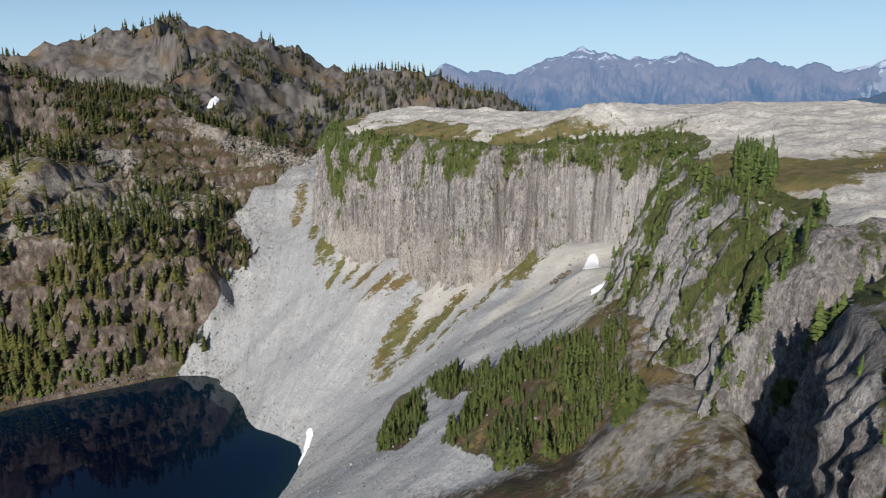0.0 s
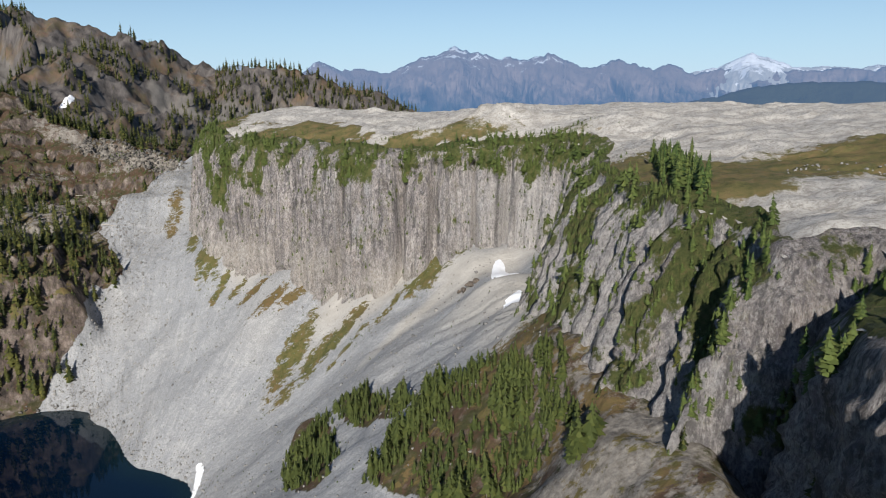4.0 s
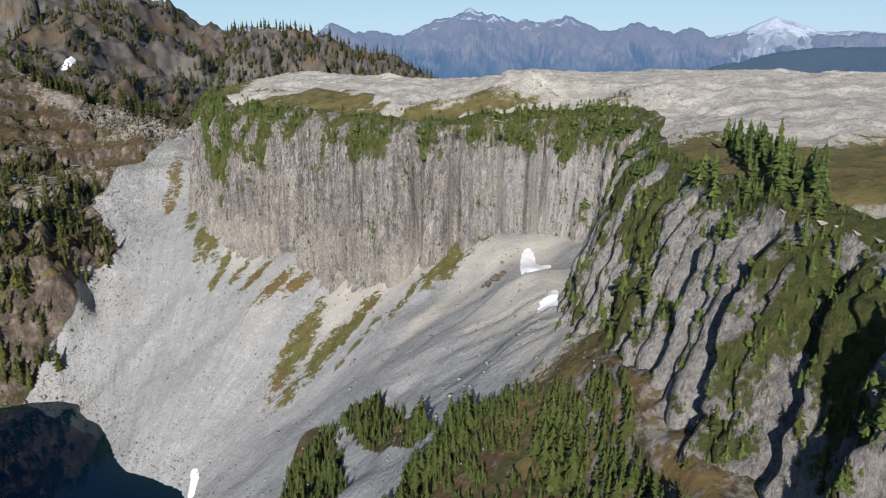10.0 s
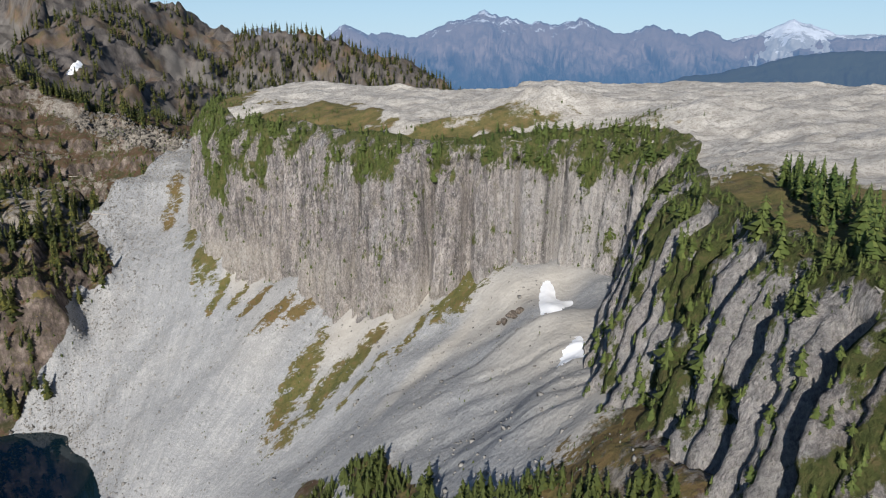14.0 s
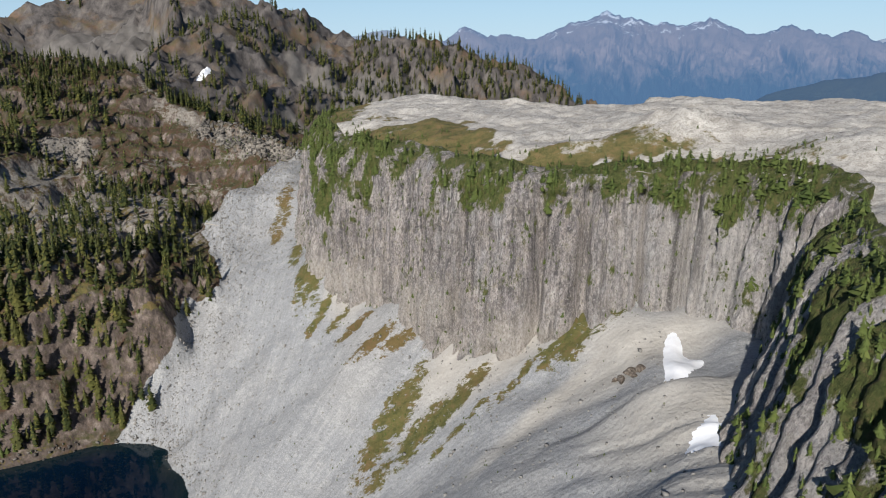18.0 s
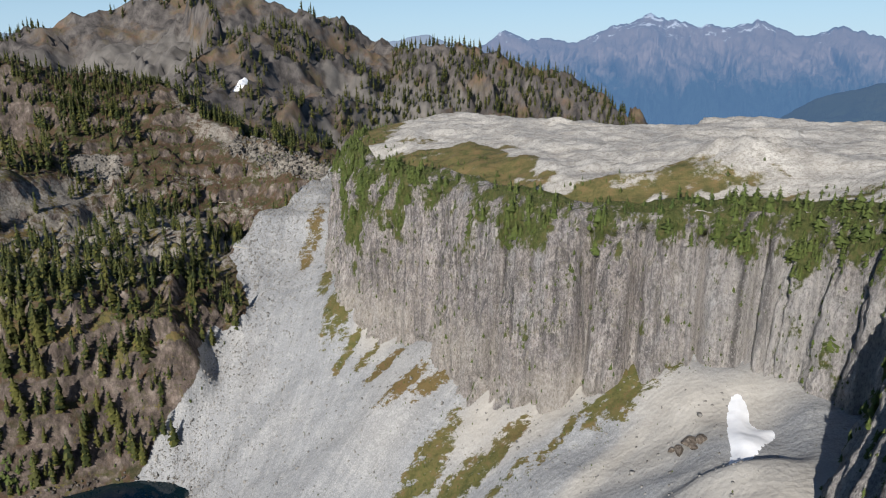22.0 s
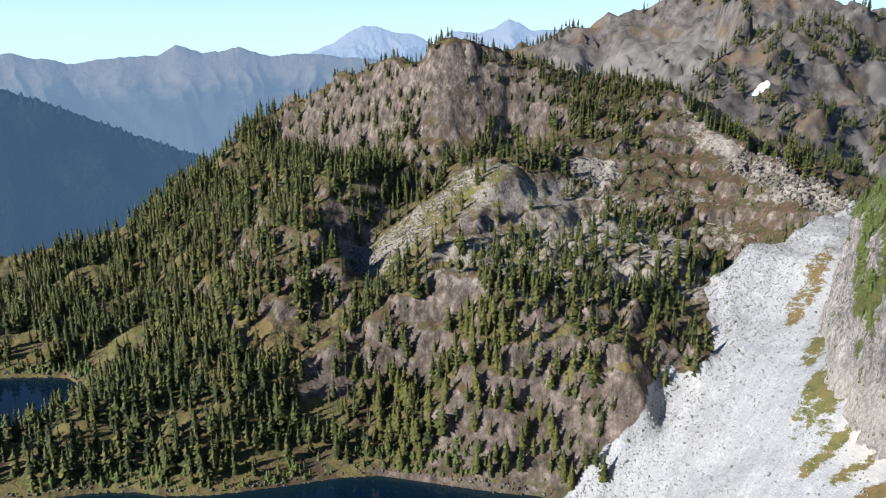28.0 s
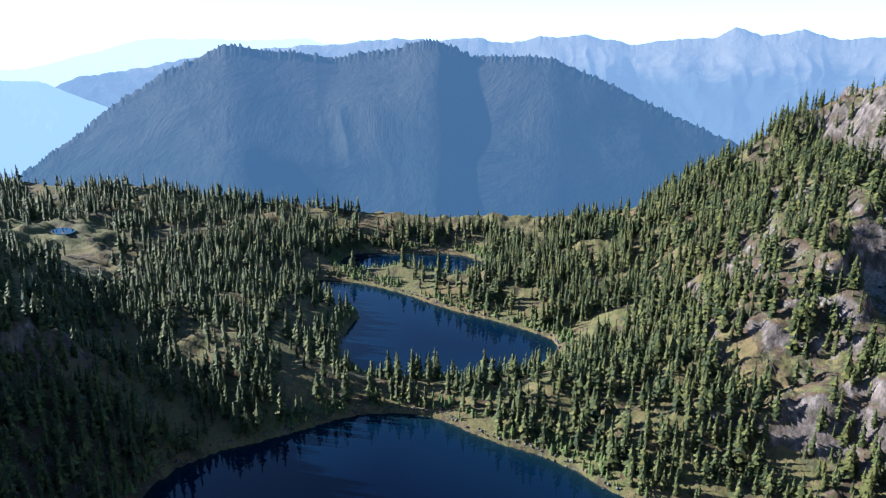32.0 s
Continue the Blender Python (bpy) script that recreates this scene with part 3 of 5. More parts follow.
# grass tongues on the scree: place, half length, half width, turn
TONGUES = [(-21, 261, 14, 6.5, 52), (-73, 256, 16, 5.5, 66), (-61, 249, 18, 5.0, 40), (-155, 370, 18, 4.5, 100), (-122, 316, 15, 5, 110), (-136, 340, 10, 3.5, 105), (-96, 292, 7, 2.4, 41), (-85, 283, 9, 2.8, 42), (-76, 282, 9, 2.7, 39),
    (-37, 251, 14, 2.0, 52), (-3, 148, 12, 7, 20), (-104, 297, 7, 2.2, 60), (-50, 243, 10, 1.6, 42), (-112, 302, 8, 2.2, 70), (-9, 263, 5, 2.5, 50)]
WOODS = [(-9, 127, 26, 11, -56), (2, 122, 8, 10, 0), (-52, 180, 30, 6, -76), (-36, 180, 22, 4.5, -65), (-20, 135, 12, 8, -40)]


def talus_fan(x, y):
    """1 on the fan of blocks that widens downhill from the crag, 0 outside."""
    u = (342 - y) / 64
    reach = 4 + 15 * np.clip(u, 0, 1.2)
    off = np.abs(x + 314 + 6 * u) + 2.5 * fbm(x, y, 9, 3, shift=81)
    return step(reach + 2, reach - 2, off) * step(-0.05, 0.05, u) * step(1.08, 0.95, u)


TANS = [(-8, 246, 9, 15, 40), (-24, 238, 24, 4, 44), (-40, 262, 26, 7, 25), (-56, 268, 14, 9, 40), (2, 206, 14, 18, 80), (-5, 243, 9, 22, 120), (6, 160, 12, 40, 0), (-104, 312, 8, 14, 20)]


def covers(x, y, z, d):
    """Shares of rock, scree, grass and bare earth on the ground sheet."""
    gx, gy = np.gradient(z, axis=1) / np.gradient(x, axis=1), np.gradient(z, axis=0) / np.gradient(y, axis=0)
    steep = np.hypot(gx, gy)
    side = step(0.42, 0.58, np.maximum(hill_side(x, y), step(-235, -265, x)))
    scree = (1 - side) * (0.25 + 0.75 * step(85, 135, y + 0.45 * x)) * step(470, 450, y) * step(-60, 20, y) * step(-212, -196, x)
    talus = talus_fan(x, y) + patch(x, y, -285, 398, 13, 8, 30) 
    wood = np.max([patch(x, y, *w) for w in WOODS], axis=0)
    scree = scree * (1 - step(0.35, 0.6, wood))
    grass = 0.74 * np.max([patch(x, y, *w) for w in TONGUES], axis=0) ** 0.8
    grass = np.maximum(grass, 0.42 * step(0.3, 0.6, wood))
    grass = np.maximum(grass, side * (0.47 - 0.30 * step(0.8, 1.6, steep)) * step(430, 330, y) + 0.16 * (x < -230) * (y < 230))
    rock = step(0.8, 1.8, steep) * 0.66 + 0.04 * side + 0.12 * fbm(x, y, 30, 3, shift=70) + 0.2 * (y > 470)
    shelf = step(-12, 0, x) * step(168, 145, y) * step(40, 70, y)
    rock = rock + 0.12 * shelf
    scree = scree * (1 - 0.75 * shelf)
    grass = np.maximum(grass, 0.40 * shelf)
    tan = np.max([patch(x, y, *w) for w in TANS], axis=0)
    far_side = step(540, 600, y)
    rock = rock + 0.45 * far_side
    df, ribs = far_ribs(x, y)
    far_pale = far_side * (0.85 * step(1.3, 0.95, ribs + 0.25 * fbm(x, y, 45, 3, shift=73)) * step(20, 80, df))
    pale = far_pale + side * (0.34 * step(9, 2, np.abs(z - 60 - 4 * fbm(x, y, 40, 2, shift=71))) * step(-310, -270, x) + 0.04 + 0.16 * step(0.7, 0.3, steep) + 0.3 * step(7, 0, np.abs(z - 78 - 6 * fbm(x, y, 30, 2, shift=72)))) * (y < 445) + 0.62 * patch(x, y, -232, 448, 60, 7, -12) + 0.36 * side * step(0.3, 0.8, patch(x, y, -258, 340, 70, 52, 20)) + 0.50 * shelf + 0.3 * patch(x, y, 5, 97, 14, 8, 20) + 0.12 * patch(x, y, -378, 356, 50, 26, 40) + 0.06 * patch(x, y, -280, 400, 60, 36, 20)
    pale = np.maximum(pale, 1.1 * step(0.2, 0.8, talus))
    return far_side, pale, rock, np.clip(scree, 0, 1), np.clip(grass, 0, 1), np.clip(tan, 0, 1) * (y < 430)


def soften(v, n):
    k = np.hanning(n)
    return np.convolve(np.pad(v, n // 2, mode="edge"), k / k.sum(), "valid")[:len(v)]


# ---- the ground sheet ----
gx, gy = np.meshgrid(steps([(-900, 6.0), (-560, 2.4), (-330, 1.5), (-140, 1.8), (-40, 1.2), (44, 0)], 3900), steps([(-200, 3.0), (-100, 2.8), (72, 1.3), (465, 2.5), (520, 4.5), (1080, 0)], 3700))
gz = ground_height(gx, gy)
gd = shore(gx, gy)
g_sweep, g_away = 105 * np.arctan2(gy - 205, gx + 122), np.hypot(gy - 205, gx + 122)
g_far, g_pale, g_rock, g_scree, g_grass, g_tan = covers(gx, gy, gz, gd)
ground = new("ground", mesh_of("ground", np.stack([gx, gy, gz], -1).reshape(-1, 3), grid_faces(*gx.shape), True, sweep=g_sweep, away=g_away, far=g_far, pale=np.clip(g_pale, 0, 1), rock=g_rock, scree=g_scree, grass=g_grass, tan=g_tan))
ground.data.materials.append(GROUND)
tagged(ground, "steep grey scree, wooded rocky slopes and valleys", "ground", kind="structure")

# ---- lakes ----
for name, line, words in (("lake", LAKE_A, "dark blue still mountain lake below the scree"), ("lake", LAKE_B, "blue lake among conifers behind a wooded isthmus"), ("lake", LAKE_C, "small blue lake behind a wooded point")):
    lo, hi = line.min(0) - 6, line.max(0) + 6
    wx, wy = np.meshgrid(np.arange(lo[0], hi[0], 4.0), np.arange(lo[1], hi[1], 4.0))
    dist, _ = along(line, wx, wy, True)
    deep = np.where(inside(line, wx, wy), dist, 0) / 45
    keep = (np.where(inside(line, wx, wy), 1, 0) + (dist < 9) > 0).ravel()
    f = grid_faces(*wx.shape)
    f = f[keep[f].all(1)]
    lake = new(name, mesh_of(name, np.stack([wx, wy, 0 * wx], -1).reshape(-1, 3), f, True, deep=np.clip(deep, 0, 1)))
    lake.data.materials.append(WATER)
    tagged(lake, words, "lake", kind="structure")

# ---- the pond in the low meadow ----
pd = round_off([(-452, -140), (-444, -128), (-434, -131), (-438, -142), (-446, -148)], 2)
middle = pd.mean(0)
rings = np.concatenate([middle + (pd - middle) * s for s in (0.02, 0.5, 1.0)])
n = len(pd)
pf = np.array([(r * n + k, r * n + (k + 1) % n, (r + 1) * n + (k + 1) % n, (r + 1) * n + k) for r in range(2) for k in range(n)])
pond = new("pond", mesh_of("pond", np.c_[rings, np.full(len(rings), 0.35 + ground_height(pd[:, 0], pd[:, 1]).max())], pf, True, deep=np.repeat((0.2, 0.1, 0.0), n)))
pond.data.materials.append(WATER)
tagged(pond, "small pale pond in a forest meadow", "pond", kind="structure")

# ---- the mesa: its top and its cliffs ----
mx, my = np.meshgrid(np.r_[np.arange(-150, 140, 1.2), np.arange(140, 425, 6.0)], np.r_[np.arange(-60, 100, 2.0), np.arange(100, 400, 1.2), np.arange(400, 560, 4.0)])
m_in = inside(MESA, mx, my)
m_edge, _ = along(_edge, mx, my)
mz = mesa_height(mx, my)
m_grass = 0.70 * step(30, 8, m_edge + 6 * fbm(mx, my, 20, 3, shift=21)) * step(215, 262, my - 0.3 * mx) + 0.75 * patch(mx, my, 31, 168, 13, 36, 0) + 0.85 * patch(mx, my, 72, 158, 44, 26, 20) + 0.5 * patch(mx, my, 130, 190, 40, 16, 10) + 0.7 * patch(mx, my, -70, 325, 34, 10, -50)
m_grass = m_grass - 0.42 * step(0.0, 0.5, fbm(mx, my, 24, 4, 0.6, shift=82)) * (my > 215) + 0.22 * step(30, 0, m_edge) * step(215, 100, my)
f = grid_faces(*mx.shape)
ok = m_in.ravel()
f = f[ok[f].all(1)]
used = np.unique(f)
back = np.zeros(mx.size, int)
back[used] = np.arange(len(used))
mesa_top = new("mesa_top", mesh_of("mesa_top", np.stack([mx, my, mz], -1).reshape(-1, 3)[used], back[f], True, grass=np.clip(m_grass, 0, 1).ravel()[used]))
mesa_top.data.materials.append(SLAB)
tagged(mesa_top, "pale bare rock top of the mesa with brown meadow", "plateau", kind="structure")

run = np.arange(len(RIM_FINE)) * 0.6
tx, ty = np.gradient(RIM_FINE[:, 0]), np.gradient(RIM_FINE[:, 1])


near_end = soften(step(125, 112, RIM_FINE[:, 1]) * step(-20, 10, RIM_FINE[:, 0]), 11)
tx, ty = soften(tx, 41) * (1 - near_end) + soften(tx, 9) * near_end, soften(ty, 41) * (1 - near_end) + soften(ty, 9) * near_end
length = np.hypot(tx, ty)
ox, oy = ty / length, -tx / length       # away from the mesa
east_face = soften(step(240, 227, RIM_FINE[:, 1]) * step(-20, 10, RIM_FINE[:, 0]), 21)
spur = soften(step(102, 95, RIM_FINE[:, 1]) * step(-20, 10, RIM_FINE[:, 0]), 21)
lean_way = east_face * (1 - spur)
ox, oy = ox * (1 - lean_way) - 0.68 * lean_way, oy * (1 - lean_way) - 0.73 * lean_way
ROWS_IN, ROWS_DOWN = 6, 78
rows = []
for r in range(ROWS_IN):
    back_in = 6.0 * (1 - r / ROWS_IN)
    px, py = RIM_FINE[:, 0] - ox * back_in, RIM_FINE[:, 1] - oy * back_in
    rows.append((px, py, mesa_height(px, py) + 0.40 - 0.8 * (back_in > 5), 0.66 + 0.3 * fbm(px, py, 14, 3, shift=46), 0 * px, 0 * px, 0.55 + 0.25 * fbm(px, py, 14, 3, shift=46), 0 * px))
batter = 0.13 + 0.59 * lean_way - 0.06 * spur
# the fins of the east face, from north to south
FINS = [-260, -226, -215, -204, -193, -182, -172, -161, -150.5, -140.5, -129, -118.5, -107, -60, 60]
for r in range(ROWS_DOWN + 1):
    deep = 62.0 * r / ROWS_DOWN
    fade = step(0, 6, deep)
    crown = 2.2 * (1 - math.exp(-deep / 3.0))
    cols = 2.2 - 6.0 * (ridged(run, 0.09 * deep + 0 * run, 13, 1, 0.5, 31)) ** 7 - 3.4 * (ridged(run, 0.10 * deep + 0 * run, 4.6, 1, 0.5, 33)) ** 6 - 1.3 * (ridged(run, 0.12 * deep + 0 * run, 2.3, 1, 0.5, 84)) ** 4 + 1.2 * fbm(run, 0.3 * deep + 0 * run, 9, 2, shift=32) + 0.5 * fbm(run, 0.8 * deep + 0 * run, 3, 3, shift=34)
    phase = np.interp(-RIM_FINE[:, 1] + 1.5 * fbm(run, 0.10 * deep + 0 * run, 12, 2, shift=35), FINS, np.arange(len(FINS)))
    part_on = phase % 1.0
    small = 1 - (run / 3.1 + 0.5 * fbm(run, 0.05 * deep + 0 * run, 14, 2, shift=36)) % 1.0
    rise = step(0.0, 0.07, part_on) * (1 - 0.30 * part_on) * step(0.74, 0.62, part_on)
    rise_s = np.minimum(small, (1 - small) * 6)
    slot = step(0.66, 0.76, part_on) * step(1.0, 0.97, part_on)
    ribs = (8.0 - 5.5 * spur + 1.5 * step(150, 175, RIM_FINE[:, 1])) * rise - 6.8 + 5.6 * spur + 0.7 * np.abs((run / 1.3 + 0.4 * fbm(run, 0.1 * deep + 0 * run, 6, 2, shift=56)) % 1.0 - 0.5) + 1.8 * spur * (ridged(run, 1.1 * deep + 0 * run, 9, 4, 0.6, 47) - 1.0) + 1.5 * rise_s - (7.0 + 2.0 * step(150, 170, RIM_FINE[:, 1])) * slot * (1 - spur) + 0.5 * fbm(run, 1.2 * deep + 0 * run, 4, 3, shift=39)
    ledge = 0.5 * fbm(run, 3 * deep + 0 * run, 9, 3, shift=37)
    push = crown * (1 - 0.6 * lean_way - 0.7 * spur) + batter * deep + fade * (cols * (1 - east_face) + ledge * (1 - 0.6 * east_face))
    out_x, out_y = -lean_way + ox * (1 - lean_way), 0.35 * lean_way + oy * (1 - lean_way)
    px, py = RIM_FINE[:, 0] + ox * push + out_x * fade * ribs * east_face, RIM_FINE[:, 1] + oy * push + out_y * fade * ribs * east_face
    craggy = east_face * fade * (0.9 * (ridged(px + 0.6 * deep, py - 0.9 * deep, 8, 4, 0.6, 48) - 1.1) + 0.9 * (ridged(px - 0.8 * deep, py + 0.5 * deep, 3, 2, 0.6, 49) - 0.8)) * (0.35 + 0.65 * step(150, 130, RIM_FINE[:, 1]))
    px, py = px - 0.85 * craggy, py + 0.2 * craggy
    pz = RIM_FINE[:, 2] - deep + 0.35 * fade * ribs * lean_way + 0.5 * fbm(run, deep + 0 * run, 5, 2, shift=38)
    band = 8 + 7 * fbm(run, 0 * run, 30, 3, shift=41) + 4 * fbm(run, 0.2 * deep + 0 * run, 9, 3, shift=42) + 13 * np.exp(-((RIM_FINE[:, 0] + 108) / 13) ** 2) + 9 * np.exp(-((RIM_FINE[:, 0] + 48) / 9) ** 2)
    main = 0.24 + 0.36 * step(band + 5, band - 5, deep) + 0.20 * fbm(run, 0.6 * deep + 0 * run, 6, 4, 0.6, shift=43) - 0.1 * step(25, 40, deep)
    right = 0.60 - 0.16 * spur - 0.06 * step(165, 140, RIM_FINE[:, 1]) + 0.50 * fbm(run, 0.6 * deep + 0 * run, 7, 4, 0.65, shift=44) - 0.44 * step(14, 32, deep) + 0.5 * (rise - 0.45) + 0.22 * step(7, 0, deep)
    tan = step(28 - 4 * lean_way, 46 - 8 * lean_way, deep) * (0.6 + 0.5 * fbm(run, deep + 0 * run, 14, 3, shift=45))
    wobble = 0.8 * fbm(deep + 0 * run, 0 * run, 9, 3, shift=50)
    wet = 1.1 * np.exp(-((RIM_FINE[:, 0] - 2.8 + wobble) / 0.9) ** 2) * (py > 230) * step(42, 30, deep) + 0.9 * np.exp(-((RIM_FINE[:, 0] - 9.0 + wobble) / 0.8) ** 2) * (py > 230) * step(34, 20, deep)
    fresh = 0.85 * east_face * (1 - spur) * (0.8 + 0.5 * fbm(run, 0.3 * deep + 0 * run, 9, 3, shift=57)) + step(-26, 6, RIM_FINE[:, 0]) * (1 - east_face) * step(2, 14, deep) * (0.75 + 0.5 * fbm(run, 0.4 * deep + 0 * run, 16, 3, shift=55)) * (RIM_FINE[:, 1] > 200)
    bush = main * (1 - east_face) + right * east_face
    rows.append((px, py, pz, bush - 0.36 * east_face, tan, wet, bush, fresh))
shape = np.array(rows)                      # row, value, column
cv = np.moveaxis(shape[:, :3], 1, 2)
cliff = new("cliff", mesh_of("cliff", cv.reshape(-1, 3), grid_faces(*cv.shape[:2])[:, ::-1], False, fresh=np.clip(shape[:, 7], 0, 1), grass=np.clip(shape[:, 3], 0, 1), tan=np.clip(shape[:, 4], 0, 1), wet=np.clip(shape[:, 5], 0, 1)))
cliff.data.materials.append(CLIFF)
tagged(cliff, "grey columnar rock cliff with green ledges", "cliff", kind="structure")


# ---- far ranges ----
def range_of(name, words, marks, away, base, mat, rough, spread=0.5, eye=(-30.0, 100.0, 140.0), fuzz=0.0, wave=330, layers=6):
    """A far range from its skyline: turn to the left and height in degrees."""
    marks = sorted(marks)
    turn = np.arange(marks[0][0], marks[-1][0], 0.07)
    up = np.interp(turn, [m[0] for m in marks], [m[1] for m in marks])
    crest = eye[2] + away * np.tan(np.radians(up))
    crest = crest + rough * 0.10 * fbm(turn * away / 57, 0 * turn, 90, 4, 0.6, shift=51) 
    down = np.linspace(0, 1, 60)
    t2, s = np.meshgrid(turn, down)
    calm = soften(crest, 61)
    blend = np.minimum(1, 14 * s)
    body = crest[None, :] * (1 - blend) + calm[None, :] * blend
    fall = (body - base) * s ** 0.9
    side = (ridged(t2 * away / 57 + 260 * s + 60 * fbm(t2 * away / 57, 900 * s, 260, 3, shift=53), 520 * s, wave, layers, 0.62, 52) - 1.1) * rough * np.minimum(1, 4 * s) * (1 - s) ** 0.5
    r = away - fall * (1 / spread) - 2.2 * side
    z = body - fall + 0.5 * side
    z[0] += fuzz * np.abs(fbm(turn * away / 57, 0 * turn, 7, 2, 0.8, shift=54))
    a = np.radians(t2)
    back_r, back_z = away + 300 + 0 * crest, crest - 250
    verts = np.stack([eye[0] - r * np.sin(a), eye[1] + r * np.cos(a), z], -1)
    rear = np.stack([eye[0] - back_r * np.sin(a[0]), eye[1] + back_r * np.cos(a[0]), back_z], -1)[None]
    verts = np.concatenate([rear, verts])
    ob = new(name, mesh_of(name, verts.reshape(-1, 3), grid_faces(*verts.shape[:2]), True))
    ob.data.materials.append(mat)
    return tagged(ob, words, "mountains", kind="structure")


# the haze on each range is emission painted over its slopes
NE_SKY = [(14.0, 0.9), (12.1, 0.5), (9.9, 1.7), (8.6, 1.1), (6.9, 1.0), (4.3, 0.8), (1.7, 2.1), (0.4, 2.35), (-0.9, 2.8), (-2.2, 2.2), (-3.1, 2.3), (-4.6, 2.0), (-5.3, 2.2), (-6.6, 1.6), (-8.3, 2.35), (-9.6, 1.7),
    (-10.8, 1.05), (-12.5, 1.3), (-13.7, 1.9), (-15.4, 1.0), (-17.4, 1.45), (-19.0, 0.7), (-22.0, 0.9), (-26.0, 0.8), (-34.0, 0.9), (-60, 0.8)]
range_of("mountain_range_north", "blue range with reddish peaks and painted haze", NE_SKY, 4300, -420, range_material("red_peaks_haze_glow", (0.13, 0.26, 0.48), 0.54, (0.02, 0.035, 0.04), (0.235, 0.18, 0.155), 0.14, -200, 330), 150)
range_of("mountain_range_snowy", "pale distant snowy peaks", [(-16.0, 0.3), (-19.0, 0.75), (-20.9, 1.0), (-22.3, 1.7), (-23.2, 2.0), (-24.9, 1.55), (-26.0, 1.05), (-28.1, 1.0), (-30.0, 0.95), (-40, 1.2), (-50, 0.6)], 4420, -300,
    range_material("snow_peaks_haze_glow", (0.30, 0.42, 0.62), 0.55, (0.06, 0.08, 0.10), (0.28, 0.27, 0.26), 0.62, -150, 260), 90)
range_of("wooded_ridge_east", "dark wooded ridge with painted blue haze", [(-9.0, -5.5), (-12.5, -3.2), (-16.4, -2.0), (-19.6, -1.55), (-22.2, -0.75), (-25.4, -0.16), (-30.4, -0.1), (-45, -0.4)], 3300, -420, range_material("east_woods_haze_glow", (0.10, 0.18, 0.33), 0.5, (0.03, 0.045, 0.03), (0.05, 0.06, 0.035)), 60)
range_of("mountain_range_west", "wooded range with painted blue haze", [(134, -9), (122, -3.2), (112, -1.6), (106, -1.1), (100, -0.7), (92.6, -0.56), (90.8, -0.8), (86.5, -0.36), (84.6, -0.15), (81.1, -0.82), (78.5, -0.61), (75.1, -0.25), (73.9, 0.26), (72.7, 0.0), (70.9, -0.24), (69.5, 0.28), (67.9, -0.4), (65.5, -0.25), (63, -0.5), (58, -0.9), (50, -1.0), (40, -0.6)],
    3700, -450, range_material("west_range_haze_glow", (0.142, 0.21, 0.308), 0.66, (0.02, 0.035, 0.03), (0.20, 0.165, 0.11), 0, -200, 170), 80, wave=700, layers=4)
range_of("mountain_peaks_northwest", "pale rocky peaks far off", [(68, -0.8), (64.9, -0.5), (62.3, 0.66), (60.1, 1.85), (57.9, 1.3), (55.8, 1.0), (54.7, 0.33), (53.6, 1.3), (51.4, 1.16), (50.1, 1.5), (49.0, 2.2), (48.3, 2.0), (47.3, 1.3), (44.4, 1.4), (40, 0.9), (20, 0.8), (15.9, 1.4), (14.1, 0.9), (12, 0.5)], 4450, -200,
    range_material("peaks_haze_glow", (0.24, 0.34, 0.49), 0.70, (0.06, 0.08, 0.10), (0.27, 0.24, 0.22), 0.05, -100, 300), 70)
range_of("mountain_range_southwest", "faint sunlit range with painted haze", [(150, -2.0), (133.3, -2.6), (125.2, -2.6), (120.8, -1.5), (117.0, -0.56), (112.3, -0.68), (108.2, -0.68), (106.0, -0.55), (103.9, -1.1), (98.7, -1.0), (95.2, -0.82), (88, -1.2)], 4400, -350,
    range_material("southwest_haze_glow", (0.36, 0.44, 0.55), 0.86, (0.05, 0.07, 0.06), (0.1, 0.1, 0.1)), 50)
range_of("ridge_southwest", "pale wooded ridge with painted haze", [(150, -0.5), (133.0, -1.4), (127.3, -3.3), (124.6, -3.7), (123.0, -4.4), (120.6, -5.5), (117.0, -7.5)], 2600, -420, range_material("south_ridge_haze_glow", (0.22, 0.31, 0.44), 0.78, (0.03, 0.05, 0.04), (0.06, 0.07, 0.05)), 40, eye=(-50.0, 133.0, 148.0))
# the hill's blue haze is emission mixed into its surface
range_of("domed_hill", "broad backlit wooded hill with painted blue haze", [(146, -18.0), (137.1, -15.4), (128.5, -11.2), (126.2, -9.5), (124.6, -8.4), (122.6, -7.15), (120.6, -5.45), (118.5, -4.3), (116.9, -3.15), (114.8, -2.3), (112.3, -1.15), (109.1, -1.65), (104.0, -2.25), (102.2, -1.85),
    (99.6, -1.6), (97.8, -1.1), (96.1, -1.0), (94.8, -1.5), (93.4, -2.0), (87.3, -2.2), (82.9, -4.0), (77.7, -6.3), (73.5, -8.0), (66, -11.0)], 1600, -330, range_material("hill_woods_haze_glow", (0.045, 0.088, 0.150), 0.60, (0.02, 0.032, 0.022), (0.085, 0.075, 0.055), 0, -300, 300), 26, 0.6, (-50.0, 133.0, 148.0), 7.0, 620, 3)


